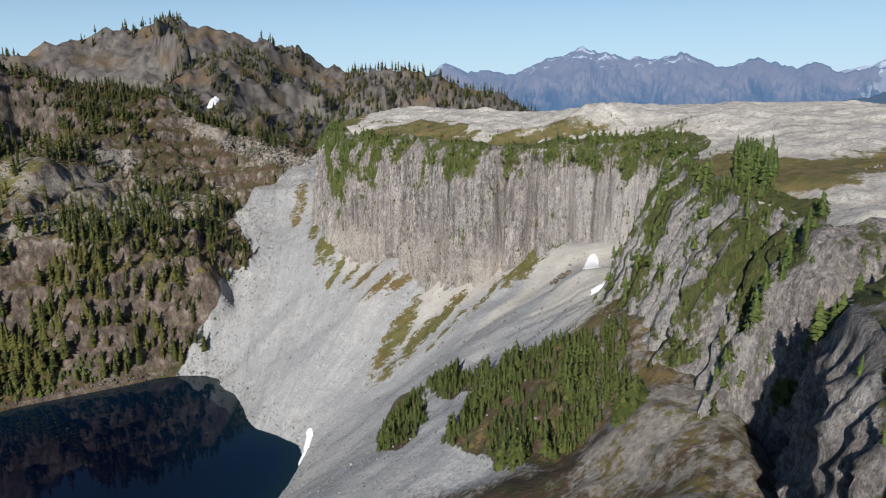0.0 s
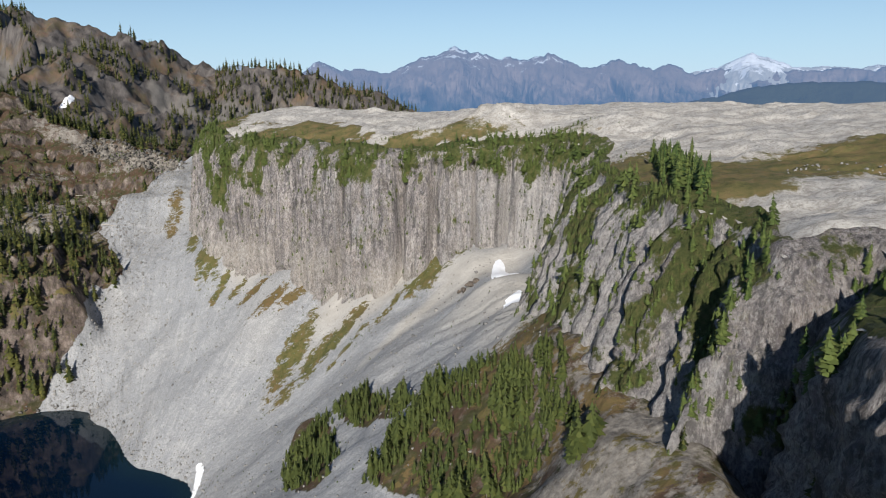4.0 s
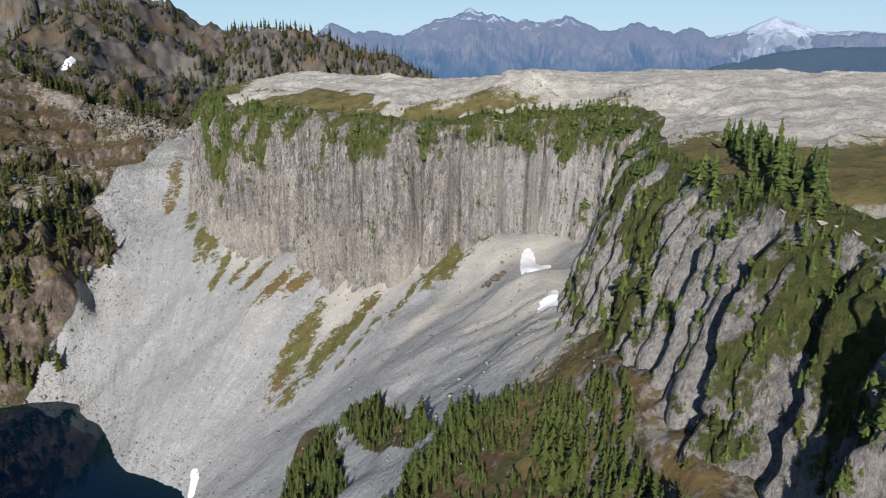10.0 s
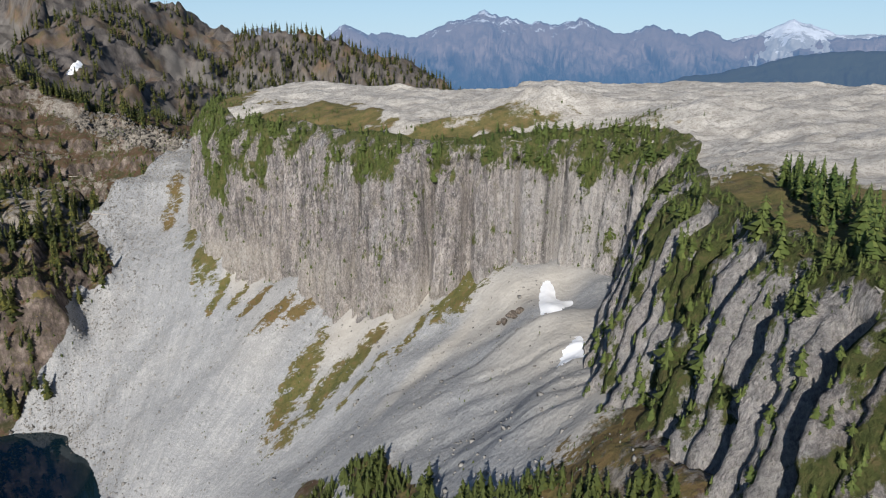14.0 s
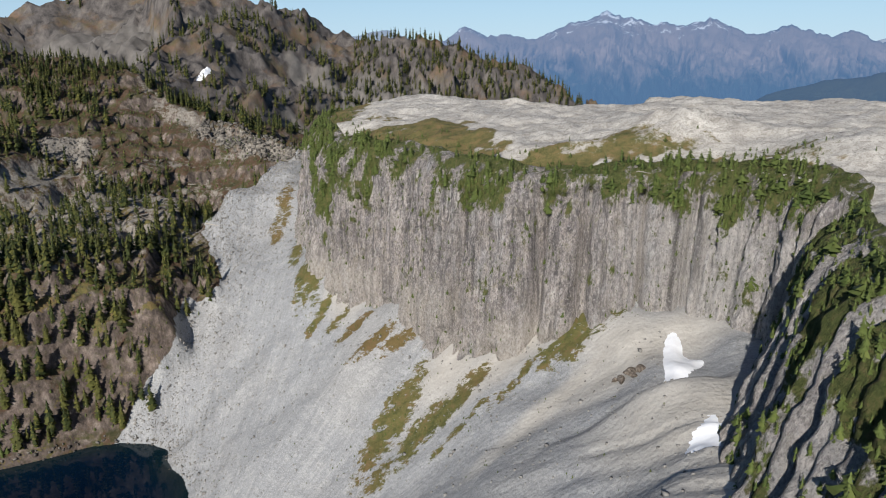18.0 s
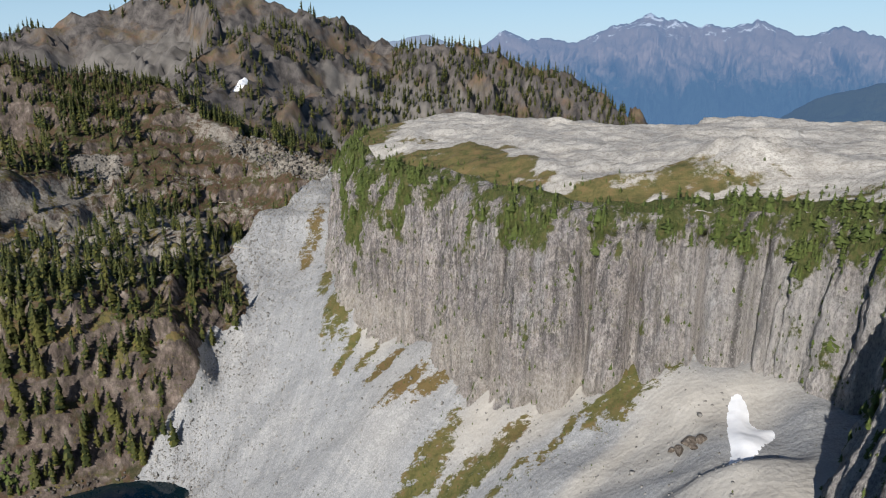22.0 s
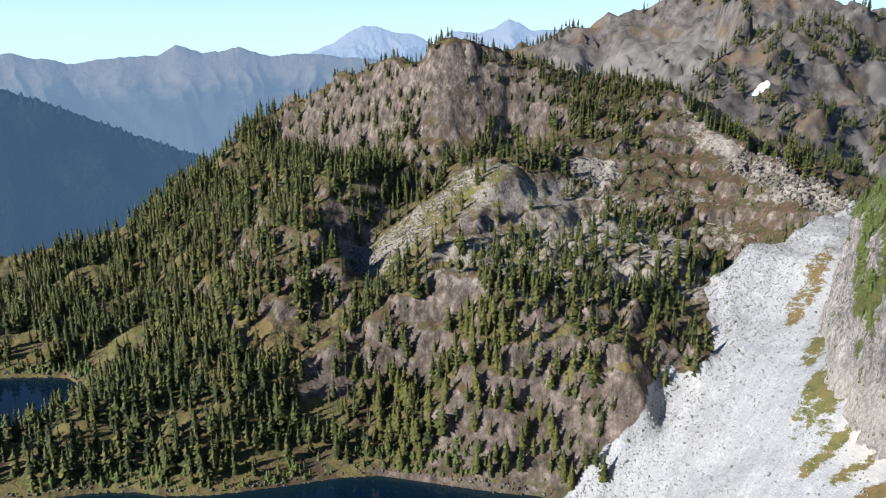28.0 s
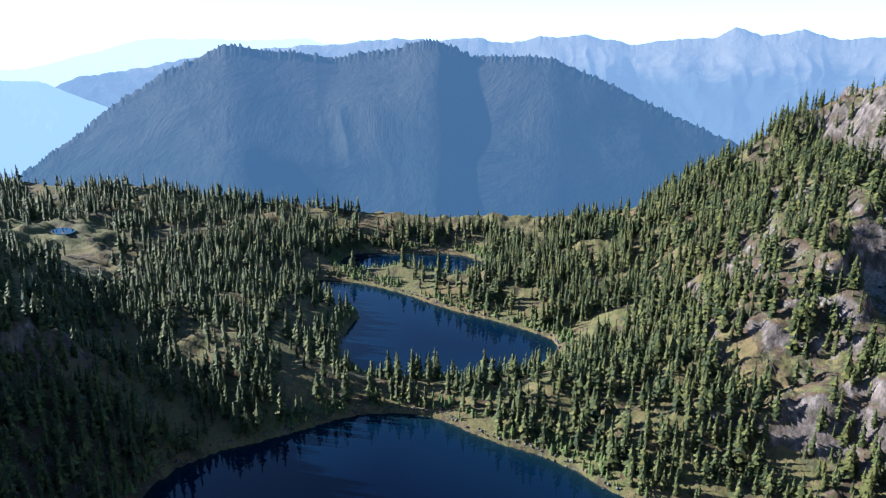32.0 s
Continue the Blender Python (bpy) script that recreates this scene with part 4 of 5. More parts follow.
# ---- snow patches ----
def snow_patch(line, lift, words):
    p = round_off(line, 1)
    lo, hi = p.min(0), p.max(0)
    sx, sy = np.meshgrid(np.arange(lo[0], hi[0] + 0.8, 0.8), np.arange(lo[1], hi[1] + 0.8, 0.8))
    d, _ = along(p, sx, sy, True)
    d = np.where(inside(p, sx, sy), d, -d)
    f = grid_faces(*sx.shape)
    f = f[(d > -0.6).ravel()[f].all(1)]
    z = ground_height(sx, sy) + np.clip(0.35 * d, -0.3, lift)
    used = np.unique(f)
    back = np.zeros(sx.size, int)
    back[used] = np.arange(len(used))
    ob = new("snow_patch", mesh_of("snow_patch", np.stack([sx, sy, z], -1).reshape(-1, 3)[used], back[f], True))
    ob.data.materials.append(SNOW)
    return tagged(ob, words, "snow", group="snow patches")


snow_patch([(-0.3, 247), (2, 249.5), (3.5, 244), (2.8, 237.5), (8.5, 236.5), (2.5, 225.4), (-1.9, 217), (-4.5, 218), (-2.2, 224), (-2.1, 234)], 0.8, "white leftover snow patch below the cliff")
snow_patch([(4, 204), (5, 197), (3, 190), (-2.6, 191.5), (-0.2, 197)], 0.5, "small white snow patch at the foot of a buttress")
snow_patch([(-101, 229), (-98, 228), (-96, 222), (-96.5, 208), (-98.5, 205), (-98.5, 214), (-99, 222)], 0.6, "narrow white snow strip on the lake shore")
snow_patch([(-376, 706), (-369, 702), (-367, 688), (-372, 676), (-377, 684), (-379, 698)], 1.0, "white snow patch on the far mountain")


# ---- conifers ----
def conifer(seed, whorls, blades, slim=0.17, sparse=0.0):
    """Ragged spire of drooping boughs on a trunk one metre high: points and four-cornered faces of each."""
    rng = np.random.RandomState(seed)
    v, f = [], []
    lopside, bare = rng.uniform(0, 6.28), rng.uniform(0.02, 0.12)
    for w in range(whorls):
        s = w / (whorls - 1)
        z = bare + (0.98 - bare) * s ** 0.94 + rng.uniform(-0.018, 0.018)
        reach = slim * min(1.0, 1.25 * (1 - s) ** 0.72) * (0.75 + 0.25 * min(1, 5 * s)) * rng.uniform(0.66, 1.14) + 0.010
        n = max(3, int(round(blades * (1 - 0.45 * s))))
        start = rng.uniform(0, 6.28)
        for b in range(n):
            if rng.rand() < sparse:
                continue
            a = start + 6.283 * b / n + rng.uniform(-0.45, 0.45)
            r = reach * rng.uniform(0.5, 1.22) * (1 + 0.22 * math.cos(a - lopside))
            wide = 0.30 * r + 0.010
            drop = r * rng.uniform(0.15, 0.75)
            c, q = math.cos(a), math.sin(a)
            k = len(v)
            v += [(0, 0, z + 0.045 + 0.2 * r), (0.55 * r * c - wide * q, 0.55 * r * q + wide * c, z - 0.7 * drop), (r * c, r * q, z - drop + 0.16 * r), (0.55 * r * c + wide * q, 0.55 * r * q - wide * c, z - 0.7 * drop)]
            f.append((k, k + 1, k + 2, k + 3))
    k = len(v)
    v += [(0.012, 0, 0.95), (-0.006, 0.010, 0.95), (-0.006, -0.010, 0.95), (0, 0, 1.03)]
    f += [(k, k + 1, k + 3, k + 2)]
    tv, tf = [], []
    for s, r in ((-0.06, 0.022), (0.25, 0.016), (0.9, 0.003)):
        tv += [(r * math.cos(1.2566 * n), r * math.sin(1.2566 * n), s) for n in range(5)]
    for r in range(2):
        tf += [(5 * r + n, 5 * r + (n + 1) % 5, 5 * r + 5 + (n + 1) % 5, 5 * r + 5 + n) for n in range(5)]
    return (np.array(v), np.array(f)), (np.array(tv), np.array(tf))


rng = np.random.RandomState(5)
cliff_x, cliff_y, cliff_z, cliff_g = (shape[:, n] for n in (0, 1, 2, 6))


def scatter(x0, x1, y0, y1, gap, chance, height, on=ground_height):
    """Places on a jittered grid, kept by chance(x, y): x, y, z and height of each."""
    x, y = np.meshgrid(np.arange(x0, x1, gap), np.arange(y0, y1, gap))
    x, y = (x + rng.uniform(-0.48, 0.48, x.shape) * gap).ravel(), (y + rng.uniform(-0.48, 0.48, y.shape) * gap).ravel()
    keep = rng.rand(len(x)) < chance(x, y)
    x, y = x[keep], y[keep]
    z = on(x, y)
    return np.stack([x, y, z, height(x, y) * (0.38 + 0.92 * rng.rand(len(x)) ** 0.75) * (1 - 0.42 * step(90, 135, z) * (y < 600))], 1)


def hill_woods(x, y):
    d = shore(x, y)
    side = np.maximum(hill_side(x, y), step(-235, -265, x))
    clump = step(-0.10, 0.18, fbm(x, y, 17, 3, 0.6, shift=61))
    dense = np.maximum(step(-205, -250, x + 0.25 * (y - 250)) * step(325, 265, y), 0.75 * step(-375, -400, x) * step(385, 360, y))
    ridge, _ = along(HILL, x, y)
    clump = np.maximum(clump, 1.15 * step(-215, -235, x) * np.maximum(step(24, 10, ridge), step(46, 28, ridge) * step(400, 420, y)))
    p = (0.10 + 0.22 * step(350, 320, y) + 0.22 * step(-270, -255, x) * step(340, 320, y) + 0.60 * clump) * (1 - dense) + dense * (0.82 - 0.72 * step(0.02, 0.34, fbm(x, y, 22, 3, 0.6, shift=62)))
    talus = talus_fan(x, y) + patch(x, y, -285, 398, 13, 8, 30)
    bare = patch(x, y, -360, 357, 20, 13, -40)
    low = step(1.0, 2.6, d) * (1 - 0.92 * step(-300, -275, x) * step(395, 420, y) * step(462, 454, y))
    meadow = np.maximum(patch(x, y, -436, -128, 34, 24, 30), patch(x, y, -395, -95, 26, 10, 30))
    p = np.maximum(p, 0.62 * step(-0.05, 0.25, fbm(x, y, 15, 3, 0.6, shift=89)) * step(-330, -350, x) * step(300, 330, y))
    p = p * (1 - 0.62 * step(0.35, 0.75, patch(x, y, -262, 335, 62, 46, 20)))
    return p * side * low * (talus < 0.35) * (bare < 0.45) * (meadow < 0.4) * (y < 470) * (1 - 0.8 * step(0.3, 0.7, patch(x, y, -452, 62, 60, 34, 80)))


def hill_shrubs(x, y):
    talus = talus_fan(x, y) + patch(x, y, -285, 398, 13, 8, 30)
    return 0.7 * hill_side(x, y) * step(-0.15, 0.35, fbm(x, y, 17, 4, 0.6, shift=67)) * (talus < 0.4) * step(1, 4, shore(x, y))


def ridge_woods(x, y):
    ridge, _ = along(HILL, x, y)
    return 0.95 * step(52, 36, ridge) * step(-222, -240, x) * step(402, 418, y) * np.maximum(step(-285, -305, x), step(456, 463, y)) * step(-0.6, 0.0, fbm(x, y, 22, 3, shift=76))


def shore_woods(x, y):
    d = shore(x, y)
    return 0.75 * step(0.4, 1.2, d) * step(9, 6, d) * (x < -200) * step(-0.9, -0.2, fbm(x, y, 18, 3, shift=69))


def south_woods(x, y):
    d = shore(x, y)
    return 0.92 * step(1.0, 2.6, d) * step(-110, -140, x) * step(60, 30, y - 0.6 * (x + 265)) * (x > -265)


def patch_woods(x, y):
    w = np.max([patch(x, y, *p) for p in WOODS], axis=0)
    return 0.85 * step(0.40, 0.56, w + 0.50 * fbm(x, y, 7, 3, 0.6, shift=63) - 0.03) * (x < 4) * step(0.22, 0.34, w)


def mesa_grove(x, y):
    return 0.6 * step(0.5, 0.62, patch(x, y, 30, 156, 33, 4.8, 80) + 0.1 * fbm(x, y, 6, 2, shift=64))


def tongue_tufts(x, y):
    t = np.max([patch(x, y, *w) for w in TONGUES], axis=0)
    return 0.4 * step(0.1, 0.6, t + 0.35 * fbm(x, y, 5, 3, shift=75))


def mesa_bushes(x, y):
    rim, _ = along(_edge, x, y)
    grown = step(0.1, 0.5, fbm(x, y, 15, 4, 0.6, shift=68) + 0.45 * step(16, 3, rim) - 0.12)
    return 0.55 * grown * inside(MESA, x, y) * step(20, 11, rim) * step(0.0, 4.0, rim + 4 * fbm(x, y, 8, 2, shift=85))


def far_woods(x, y):
    df, ribs = far_ribs(x, y)
    return 0.9 * step(-0.05, 0.30, 0.9 * (ribs - 1.35) + 0.45 * fbm(x, y, 40, 3, shift=65) + 0.8 * step(-340, -270, x) + 0.6 * step(720, 620, y) + 0.5 * step(30, 8, df) - 0.15 * step(60, 20, df) * (x < -330)) * step(330, 240, df)


def shade_woods(x, y):
    return 0.9 * step(-0.5, 0.1, fbm(x, y, 40, 3, shift=66)) * (y > 452 + 0 * x) * (x < -200)


groves = [
    (scatter(-540, -165, 20, 470, 3.5, hill_woods, lambda x, y: 11.6 - 1.6 * step(-300, -220, x) - 1.8 * step(280, 350, y)), "needles"),
    (scatter(-660, -265, -330, 20, 4.1, hill_woods, lambda x, y: 11 + 0 * x), "needles"),
    (scatter(-265, -110, -100, 60, 3.5, south_woods, lambda x, y: 11 + 0 * x), "needles"),
    (scatter(-75, 12, 90, 218, 1.15, patch_woods, lambda x, y: 2.3 + 0.9 * step(-30, 5, x) + 2.6 * step(0.3, 0.6, fbm(x, y, 7, 2, shift=83))), "thicket"),
    (scatter(12, 55, 115, 205, 1.9, mesa_grove, lambda x, y: 5.8 + 0 * x, mesa_height), "grove"),
    (scatter(-400, -165, 225, 450, 2.6, hill_shrubs, lambda x, y: 1.5 + 0 * x), "shrub"),
    (scatter(-560, -200, -30, 262, 2.0, shore_woods, lambda x, y: 3.6 + 0 * x), "shrub"),
    (scatter(-380, -220, 400, 475, 3.0, ridge_woods, lambda x, y: 9.5 + 0 * x), "needles"),
    (scatter(-140, 5, 145, 335, 1.2, tongue_tufts, lambda x, y: 0.55 + 0 * x), "shrub"),
    (scatter(-150, 70, 190, 420, 2.2, mesa_bushes, lambda x, y: 1.5 + 0 * x, mesa_height), "shrub"),
    (scatter(-760, -20, 560, 980, 6.5, far_woods, lambda x, y: 11 + 0 * x), "needles"),
    (scatter(-400, -195, 460, 600, 4.2, shade_woods, lambda x, y: 10 + 0 * x), "needles"),
]
# dwarf conifers on the ledges of the cliff
pick = rng.rand(*cliff_g.shape) < (0.20 - 0.16 * (cliff_y < 235) + 0.10 * (cliff_y < 116)) * step(0.40 - 0.06 * (cliff_y < 116), 0.60, cliff_g)
pick[:2] = False
ledge_trees = np.stack([cliff_x[pick], cliff_y[pick], cliff_z[pick] - 0.3, (0.8 + 3.9 * rng.rand(pick.sum()) ** 1.6)], 1)
ledge_trees = ledge_trees[(ledge_trees[:, 1] < 430) & (ledge_trees[:, 1] > 40)]
groves.append((ledge_trees[ledge_trees[:, 1] > 128], "shrub"))
spur = ledge_trees[ledge_trees[:, 1] <= 128]
spur = spur[rng.rand(len(spur)) < 0.22]
spur[:, 3] = rng.uniform(1.8, 4.5, len(spur))
groves.append((spur[:60], "grove"))
groves.append((spur[60:], "needles"))

KINDS = [conifer(100 + n, 13, 8, 0.13 + 0.025 * (n % 4), 0.10) for n in range(9)]
FINE = [conifer(150 + n, 12, 9, 0.20 + 0.04 * (n % 4), 0.12) for n in range(6)]
BUSHY = [conifer(200 + n, 9, 8, 0.22 + 0.05 * (n % 4), 0.05) for n in range(5)]


def plant(places, kinds):
    """All crowns and all trunks of many trees, each as one set of points and faces."""
    out = []
    which = rng.randint(0, len(kinds), len(places))
    turn, fat = rng.uniform(0, 6.28, len(places)), rng.uniform(0.85, 1.2, len(places))
    for part_no in (0, 1):
        vs, fs, base = [], [], 0
        for k in range(len(kinds)):
            v, f = kinds[k][part_no]
            mine = np.nonzero(which == k)[0]
            if not len(mine):
                continue
            c, s, h, w = np.cos(turn[mine])[:, None], np.sin(turn[mine])[:, None], places[mine, 3][:, None], fat[mine][:, None]
            x, y, z = v[None, :, 0] * h * w, v[None, :, 1] * h * w, v[None, :, 2] * h
            vs.append(np.stack([x * c - y * s + places[mine, 0][:, None], x * s + y * c + places[mine, 1][:, None], z + places[mine, 2][:, None]], -1).reshape(-1, 3))
            fs.append((f[None] + (np.arange(len(mine)) * len(v))[:, None, None]).reshape(-1, 4) + base)
            base += len(mine) * len(v)
        out.append((np.concatenate(vs), np.concatenate(fs)))
    return out


# low green mats on the ribs of the east face
mats = (rng.rand(*cliff_g.shape) < 0.26 * step(0.40, 0.58, cliff_g)) & (cliff_y < 232) & (cliff_y > 88)
mats[:2] = False
groves.append((np.stack([cliff_x[mats], cliff_y[mats], cliff_z[mats] - 0.25, 0.6 + 1.7 * rng.rand(mats.sum()) ** 2], 1), "shrub"))
# scattered tufts on the face of the cliff
tufts = (rng.rand(*cliff_g.shape) < 0.045 + 0.07 * step(0.25, 0.4, cliff_g)) & (cliff_y > 225) & (cliff_y < 420)
tufts[:8] = False
groves.append((np.stack([cliff_x[tufts], cliff_y[tufts], cliff_z[tufts] - 0.2, 0.5 + 1.2 * rng.rand(tufts.sum()) ** 2], 1), "shrub"))
all_needles = np.vstack([g for g, kind in groves if kind == "needles"])
thicket = np.vstack([g for g, kind in groves if kind == "thicket"])
all_shrubs = np.vstack([g for g, kind in groves if kind == "shrub"])
grove = np.vstack([g for g, kind in groves if kind == "grove"])
# the trees that stand nearest to the way are things of their own
near_hill = (all_needles[:, 0] > -262) & (all_needles[:, 0] < -150) & (all_needles[:, 1] > 235) & (all_needles[:, 1] < 450)
lone = all_needles[near_hill][:140]
all_needles = np.vstack([all_needles[~near_hill], all_needles[near_hill][140:]])
for name, places, kinds, leaf, words in (("conifer_forest", all_needles, KINDS, NEEDLES, "dark green conifer forest on the slopes and lake shores"),
        ("conifer_thicket", thicket, FINE, YOUNG, "green thicket of young conifers on the lower slope"),
        ("dwarf_conifers", all_shrubs, BUSHY, SHRUB, "bright green dwarf conifers on ledges and scree")):
    crowns, trunks = plant(places, kinds)
    wood = new(name, mesh_of(name, *crowns))
    wood.data.materials.append(leaf)
    tagged(wood, words, "trees", kind="stuff")
    stems = new("trunks", mesh_of("trunks", *trunks))
    stems.data.materials.append(BARK)
    stems.parent = wood
    tagged(stems, kind="stuff")


def conifer_thing(seed, words, group, leaf):
    """One tree one metre high: an empty at its foot, with trunk and crown."""
    (cv, cf), (tv, tf) = conifer(seed, 19, 10, 0.145 + 0.028 * (seed % 4), 0.10)
    tree = tagged(new("conifer"), words, "tree", group)
    for name, v, f, mat in (("crown", cv, cf, leaf), ("trunk", tv, tf, BARK)):
        ob = new(name, mesh_of(name, v, f))
        ob.data.materials.append(mat)
        ob.parent = tree
    return tree


def plant_things(places, first, words, group, leaf):
    protos = [conifer_thing(first + n, words, group, leaf) for n in range(5)]
    for n, (x, y, z, h) in enumerate(places):
        m = pose(x, y, z, rng.uniform(-3, 3), rng.uniform(-3, 3), rng.uniform(0, 360)) @ Matrix.Diagonal((h * rng.uniform(0.85, 1.2), h * rng.uniform(0.85, 1.2), h, 1))
        if n < 5:
            protos[n].matrix_basis = m
        else:
            made = copy_thing(protos[n % 5], Matrix.Identity(4))
            made.matrix_basis = m


plant_things(grove, 300, "green conifer on the rim of the mesa", "conifers on the rim", SHRUB)
plant_things(lone, 400, "tall dark green conifer on the rocky hill", "conifers on the hill", NEEDLES)


# ---- stones ----
TALUS_STONE = Maker("brown_grey_talus")
TALUS_STONE = TALUS_STONE.done(TALUS_STONE.ramp(TALUS_STONE.nodes.new("ShaderNodeNewGeometry").outputs["Random Per Island"], (0.0, (0.055, 0.05, 0.045)), (1.0, (0.17, 0.155, 0.135))))
STONE = Maker("pale_stone")
STONE = STONE.done(STONE.mix(STONE.ramp(STONE.nodes.new("ShaderNodeNewGeometry").outputs["Random Per Island"], (0.0, 0.0), (1.0, 0.75)), STONE.ramp(STONE.noise(0.7, 6, 0.7), (0.3, (0.11, 0.105, 0.10)), (0.7, (0.24, 0.23, 0.215))), (0.34, 0.325, 0.30)), STONE.noise(2.5, 5, 0.7), 0.5, 0.2)


def stones(name, words, places, sizes, mat=None):
    """Many small angular blocks in one mesh."""
    n = len(places)
    corner = np.array([(x, y, z) for x in (-1, 1) for y in (-1, 1) for z in (-1, 1)], float)
    v = corner[None] * (0.5 + 0.30 * rng.uniform(-1, 1, (n, 8, 3))) * sizes[:, None, None] * rng.uniform(0.6, 1.3, (n, 1, 3))
    a = rng.uniform(0, 6.28, n)[:, None]
    x, y = v[..., 0] * np.cos(a) - v[..., 1] * np.sin(a), v[..., 0] * np.sin(a) + v[..., 1] * np.cos(a)
    v = np.stack([x + places[:, :1], y + places[:, 1:2], v[..., 2] + places[:, 2:3] + 0.12 * sizes[:, None]], -1)
    box = np.array([(0, 1, 3, 2), (4, 6, 7, 5), (0, 4, 5, 1), (2, 3, 7, 6), (0, 2, 6, 4), (1, 5, 7, 3)])
    ob = new(name, mesh_of(name, v.reshape(-1, 3), (box[None] + 8 * np.arange(n)[:, None, None]).reshape(-1, 4)))
    ob.data.materials.append(mat or STONE)
    return tagged(ob, words, "stones", kind="stuff")


def sown(count, x0, x1, y0, y1, chance, on=ground_height):
    x, y = rng.uniform(x0, x1, count), rng.uniform(y0, y1, count)
    keep = rng.rand(count) < chance(x, y)
    x, y = x[keep], y[keep]
    return np.stack([x, y, on(x, y)], 1)


def on_scree(x, y):
    edge = 1 - hill_side(x, y)
    d = shore(x, y)
    left = np.exp(-np.clip(x + 172, 0, 200) / 14)
    return (edge > 0.6) * (d > 0.3) * (0.045 + 0.9 * left + 0.4 * step(12, 0, d)) * step(80, 130, y + 0.45 * x) * (x < 2)


p = sown(130000, -195, 5, 120, 445, on_scree)
stones("scree_stones", "loose grey stones strewn on the scree", p, rng.uniform(0.16, 0.45, len(p)) * (1 + 1.0 * (rng.rand(len(p)) < 0.05)))
p = sown(9000, -345, -265, 262, 420, lambda x, y: step(0.3, 0.7, talus_fan(x, y) + patch(x, y, -285, 398, 13, 8, 30)))
stones("talus_blocks", "angular grey talus blocks below the crag", p, rng.uniform(0.3, 0.8, len(p)), TALUS_STONE)
p = sown(3000, 18, 90, 120, 215, lambda x, y: step(0.4, 0.7, patch(x, y, 27, 197, 9, 8, 0) + 0.6 * patch(x, y, 60, 150, 24, 14, 0)) * inside(MESA, x, y), mesa_height)
stones("plateau_stones", "pale stones strewn on the mesa top", p, rng.uniform(0.15, 0.5, len(p)))
p = sown(2600, -240, -165, 425, 470, lambda x, y: step(0.4, 0.7, patch(x, y, -215, 446, 45, 9, -12)))
stones("saddle_blocks", "pale blocks along the saddle", p, rng.uniform(0.4, 1.4, len(p)), TALUS_STONE)


p = sown(60000, -530, -150, 0, 285, lambda x, y: (shore(x, y) > -0.6) * (shore(x, y) < 1.6) * 0.8)
stones("shore_stones", "small grey stones along the lake shores", p, rng.uniform(0.25, 0.8, len(p)), TALUS_STONE)


def boulder(seed, words):
    bm = bmesh.new()
    bmesh.ops.create_icosphere(bm, subdivisions=2, radius=1.0)
    r2 = np.random.RandomState(seed)
    flats = [Vector(r2.normal(size=3)).normalized() for _ in range(7)]
    for v in bm.verts:
        for f in flats:
            over = v.co.dot(f) - 0.62
            if over > 0:
                v.co -= f * over
        v.co *= 1 + 0.10 * noise.noise(v.co * 2.1 + Vector((seed, 0, 0)))
        v.co.z *= 0.75
    me = bpy.data.meshes.new("boulder")
    bm.to_mesh(me)
    bm.free()
    me.materials.append(STONE)
    return tagged(new("boulder", me), words, "boulder", "boulders on the scree")


proto = [boulder(n, "angular pale grey boulder on the scree") for n in range(5)]
p = sown(900, -185, -60, 225, 430, lambda x, y: 0.5 * on_scree(x, y))[:120]
for n, (x, y, z) in enumerate(p):
    size = rng.uniform(0.3, 0.7)
    m = pose(x, y, z + 0.25 * size, rng.uniform(-20, 20), rng.uniform(-20, 20), rng.uniform(0, 360)) @ Matrix.Diagonal((size * rng.uniform(0.8, 1.3), size, size * rng.uniform(0.7, 1.1), 1))
    if n < 5:
        proto[n].matrix_basis = m
    else:
        copy_thing(proto[n % 5], Matrix.Identity(4)).matrix_basis = m


# ---- fallen logs and an outcrop ----
LOG = bark_material("bleached_wood", (0.30, 0.27, 0.23), (0.52, 0.48, 0.42))


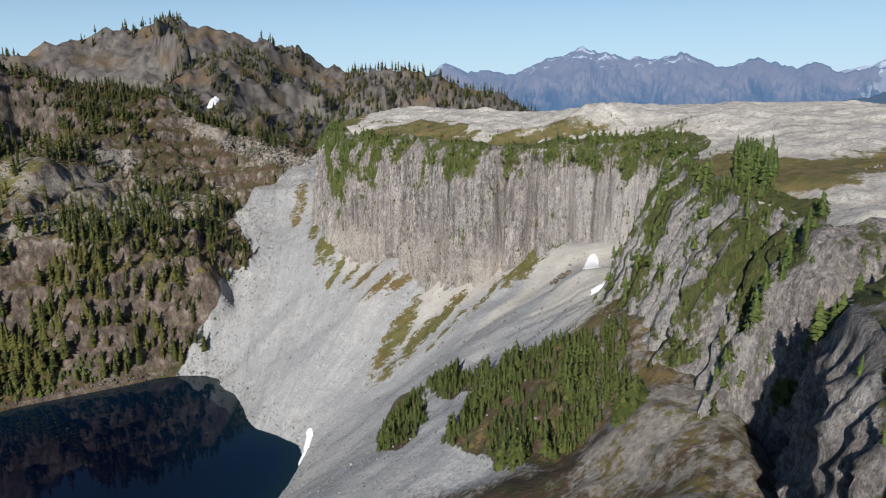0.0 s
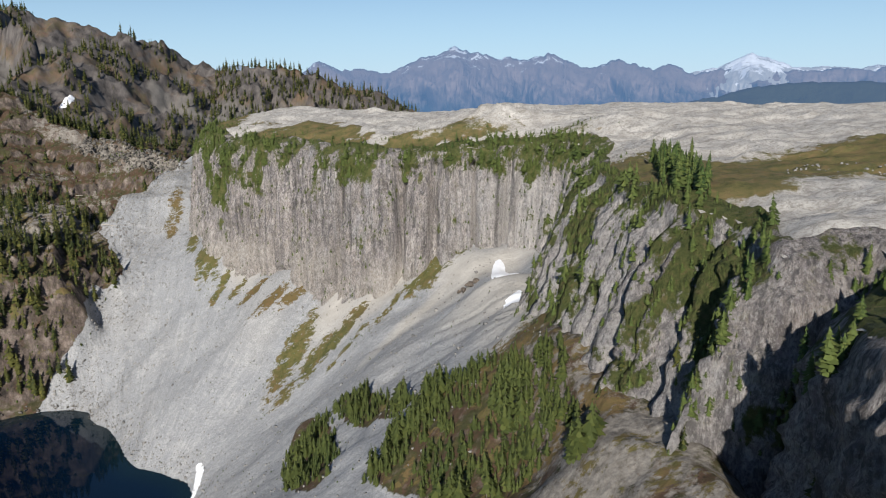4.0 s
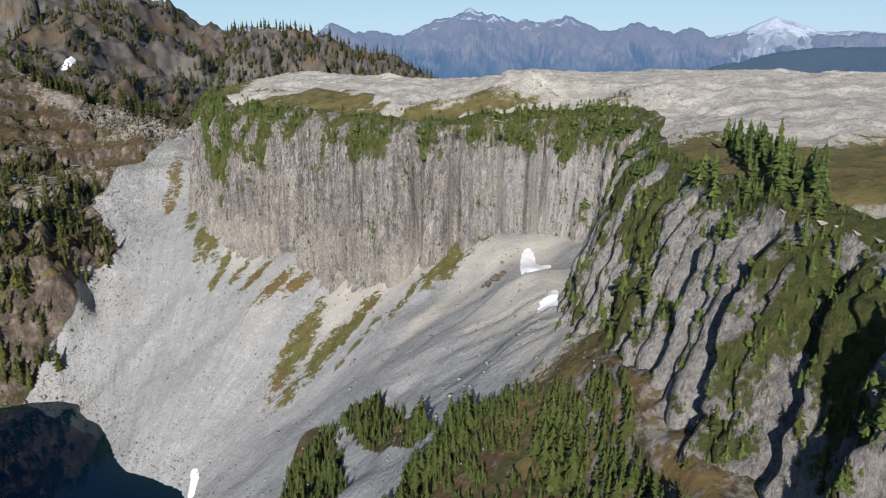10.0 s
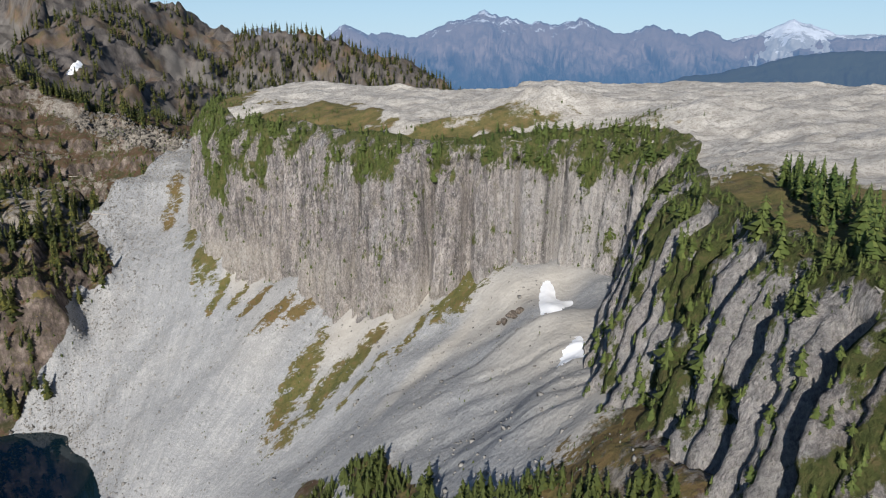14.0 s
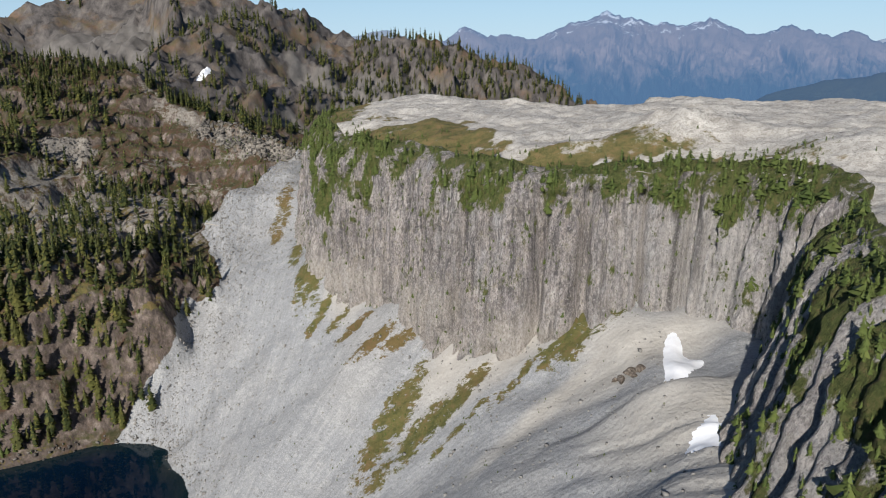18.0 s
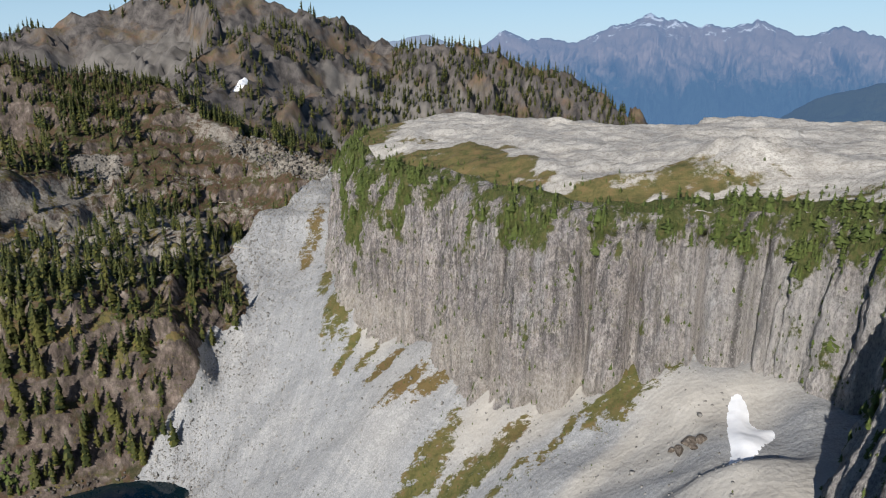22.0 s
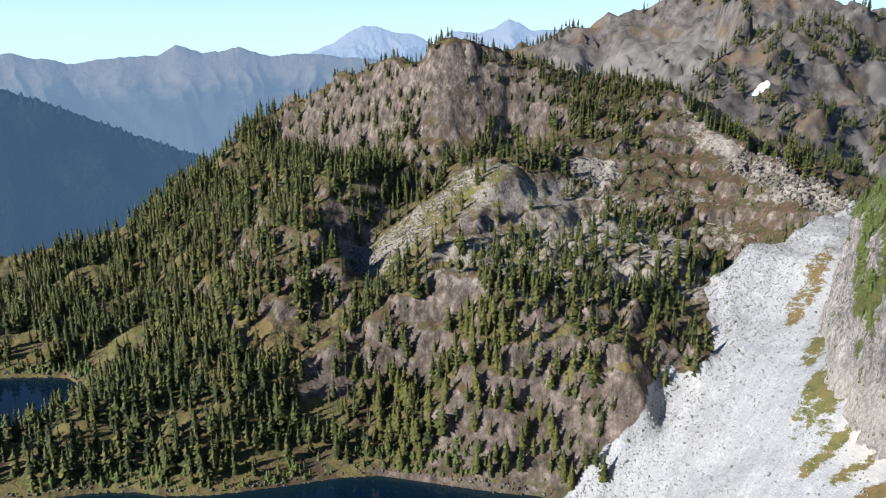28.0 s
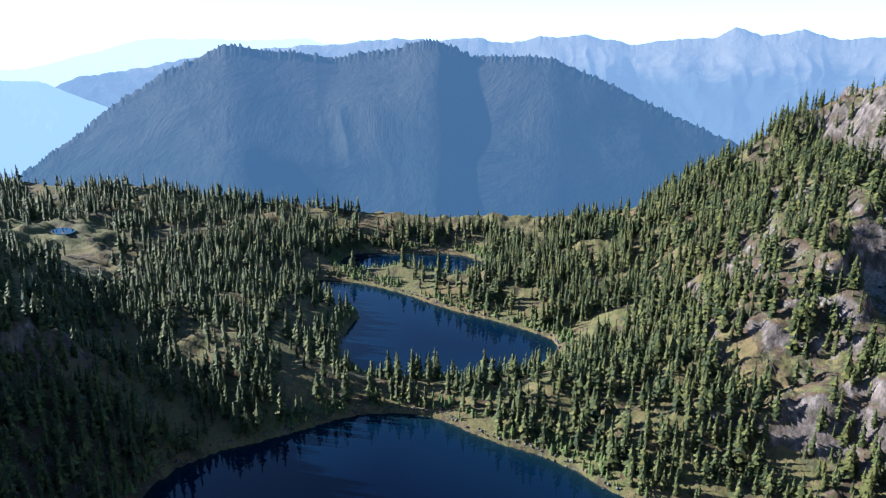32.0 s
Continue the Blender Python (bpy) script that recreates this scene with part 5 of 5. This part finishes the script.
def fallen_log(seed):
    """A bleached trunk with broken limb stubs, one metre long along x."""
    r2 = np.random.RandomState(seed)
    v, f = [], []

    def tube(path, radii):
        k = len(v)
        for (x, y, z), rad in zip(path, radii):
            v.extend((x, y + rad * math.cos(1.0472 * n), z + rad * math.sin(1.0472 * n)) for n in range(6))
        for a in range(len(path) - 1):
            f.extend((k + 6 * a + n, k + 6 * a + (n + 1) % 6, k + 6 * a + 6 + (n + 1) % 6, k + 6 * a + 6 + n) for n in range(6))

    tube([(s - 0.5, 0.02 * math.sin(5 * s + seed), 0.03) for s in (0, 0.25, 0.5, 0.75, 1)], (0.034, 0.031, 0.026, 0.019, 0.008))
    for _ in range(5):
        s, side = r2.uniform(-0.2, 0.4), r2.choice((-1, 1))
        tube([(s, 0, 0.03), (s + 0.05, side * 0.07, 0.05), (s + 0.09, side * 0.13, 0.08)], (0.010, 0.007, 0.003))
    me = mesh_of("fallen_log", np.array(v), np.array(f))
    me.materials.append(LOG)
    return tagged(new("fallen_log", me), "bleached fallen tree trunk lying on the bench", "log", "fallen logs")


proto = [fallen_log(n) for n in range(3)]
for n in range(18):
    x, y = rng.uniform(-245, -180), rng.uniform(325, 420)
    z = float(ground_height(np.array([x]), np.array([y]))[0])
    size = rng.uniform(6, 11)
    m = pose(x, y, z + 0.1, 0, rng.uniform(-6, 6), rng.uniform(0, 360)) @ Matrix.Diagonal((size, size, size, 1))
    if n < 3:
        proto[n].matrix_basis = m
    else:
        copy_thing(proto[n % 3], Matrix.Identity(4)).matrix_basis = m
BROWN = Maker("brown_outcrop_rock")
BROWN = BROWN.done(BROWN.ramp(BROWN.noise(0.9, 7, 0.75), (0.36, (0.04, 0.034, 0.028)), (0.5, (0.13, 0.105, 0.085)), (0.66, (0.30, 0.26, 0.215))), BROWN.noise(1.6, 6, 0.75), 0.8, 0.5)
outcrop = tagged(new("rock_outcrop"), "craggy brown rock outcrop beside the snow", "rock")
outcrop.matrix_basis = pose(-9, 233, float(ground_height(np.array([-9.0]), np.array([233.0]))[0]))
for n, (x, y, size) in enumerate(((0, 0, 2.0), (2.3, -0.8, 1.5), (-1.9, -1.4, 1.6), (0.6, -2.6, 1.3), (-3.2, 0.3, 1.1))):
    rock = boulder(41 + n, "").data
    bpy.data.objects.remove([o for o in scene.objects if o.data == rock][0])
    rock.materials[0] = BROWN
    piece = new("rock", rock)
    piece.parent = outcrop
    z = float(ground_height(np.array([x - 9.0]), np.array([y + 233.0]))[0]) - outcrop.matrix_basis.translation.z
    piece.matrix_basis = pose(x, y, z + 0.35 * size, 15 * n, -12, 50 * n) @ Matrix.Diagonal((size, 0.8 * size, 0.75 * size, 1))
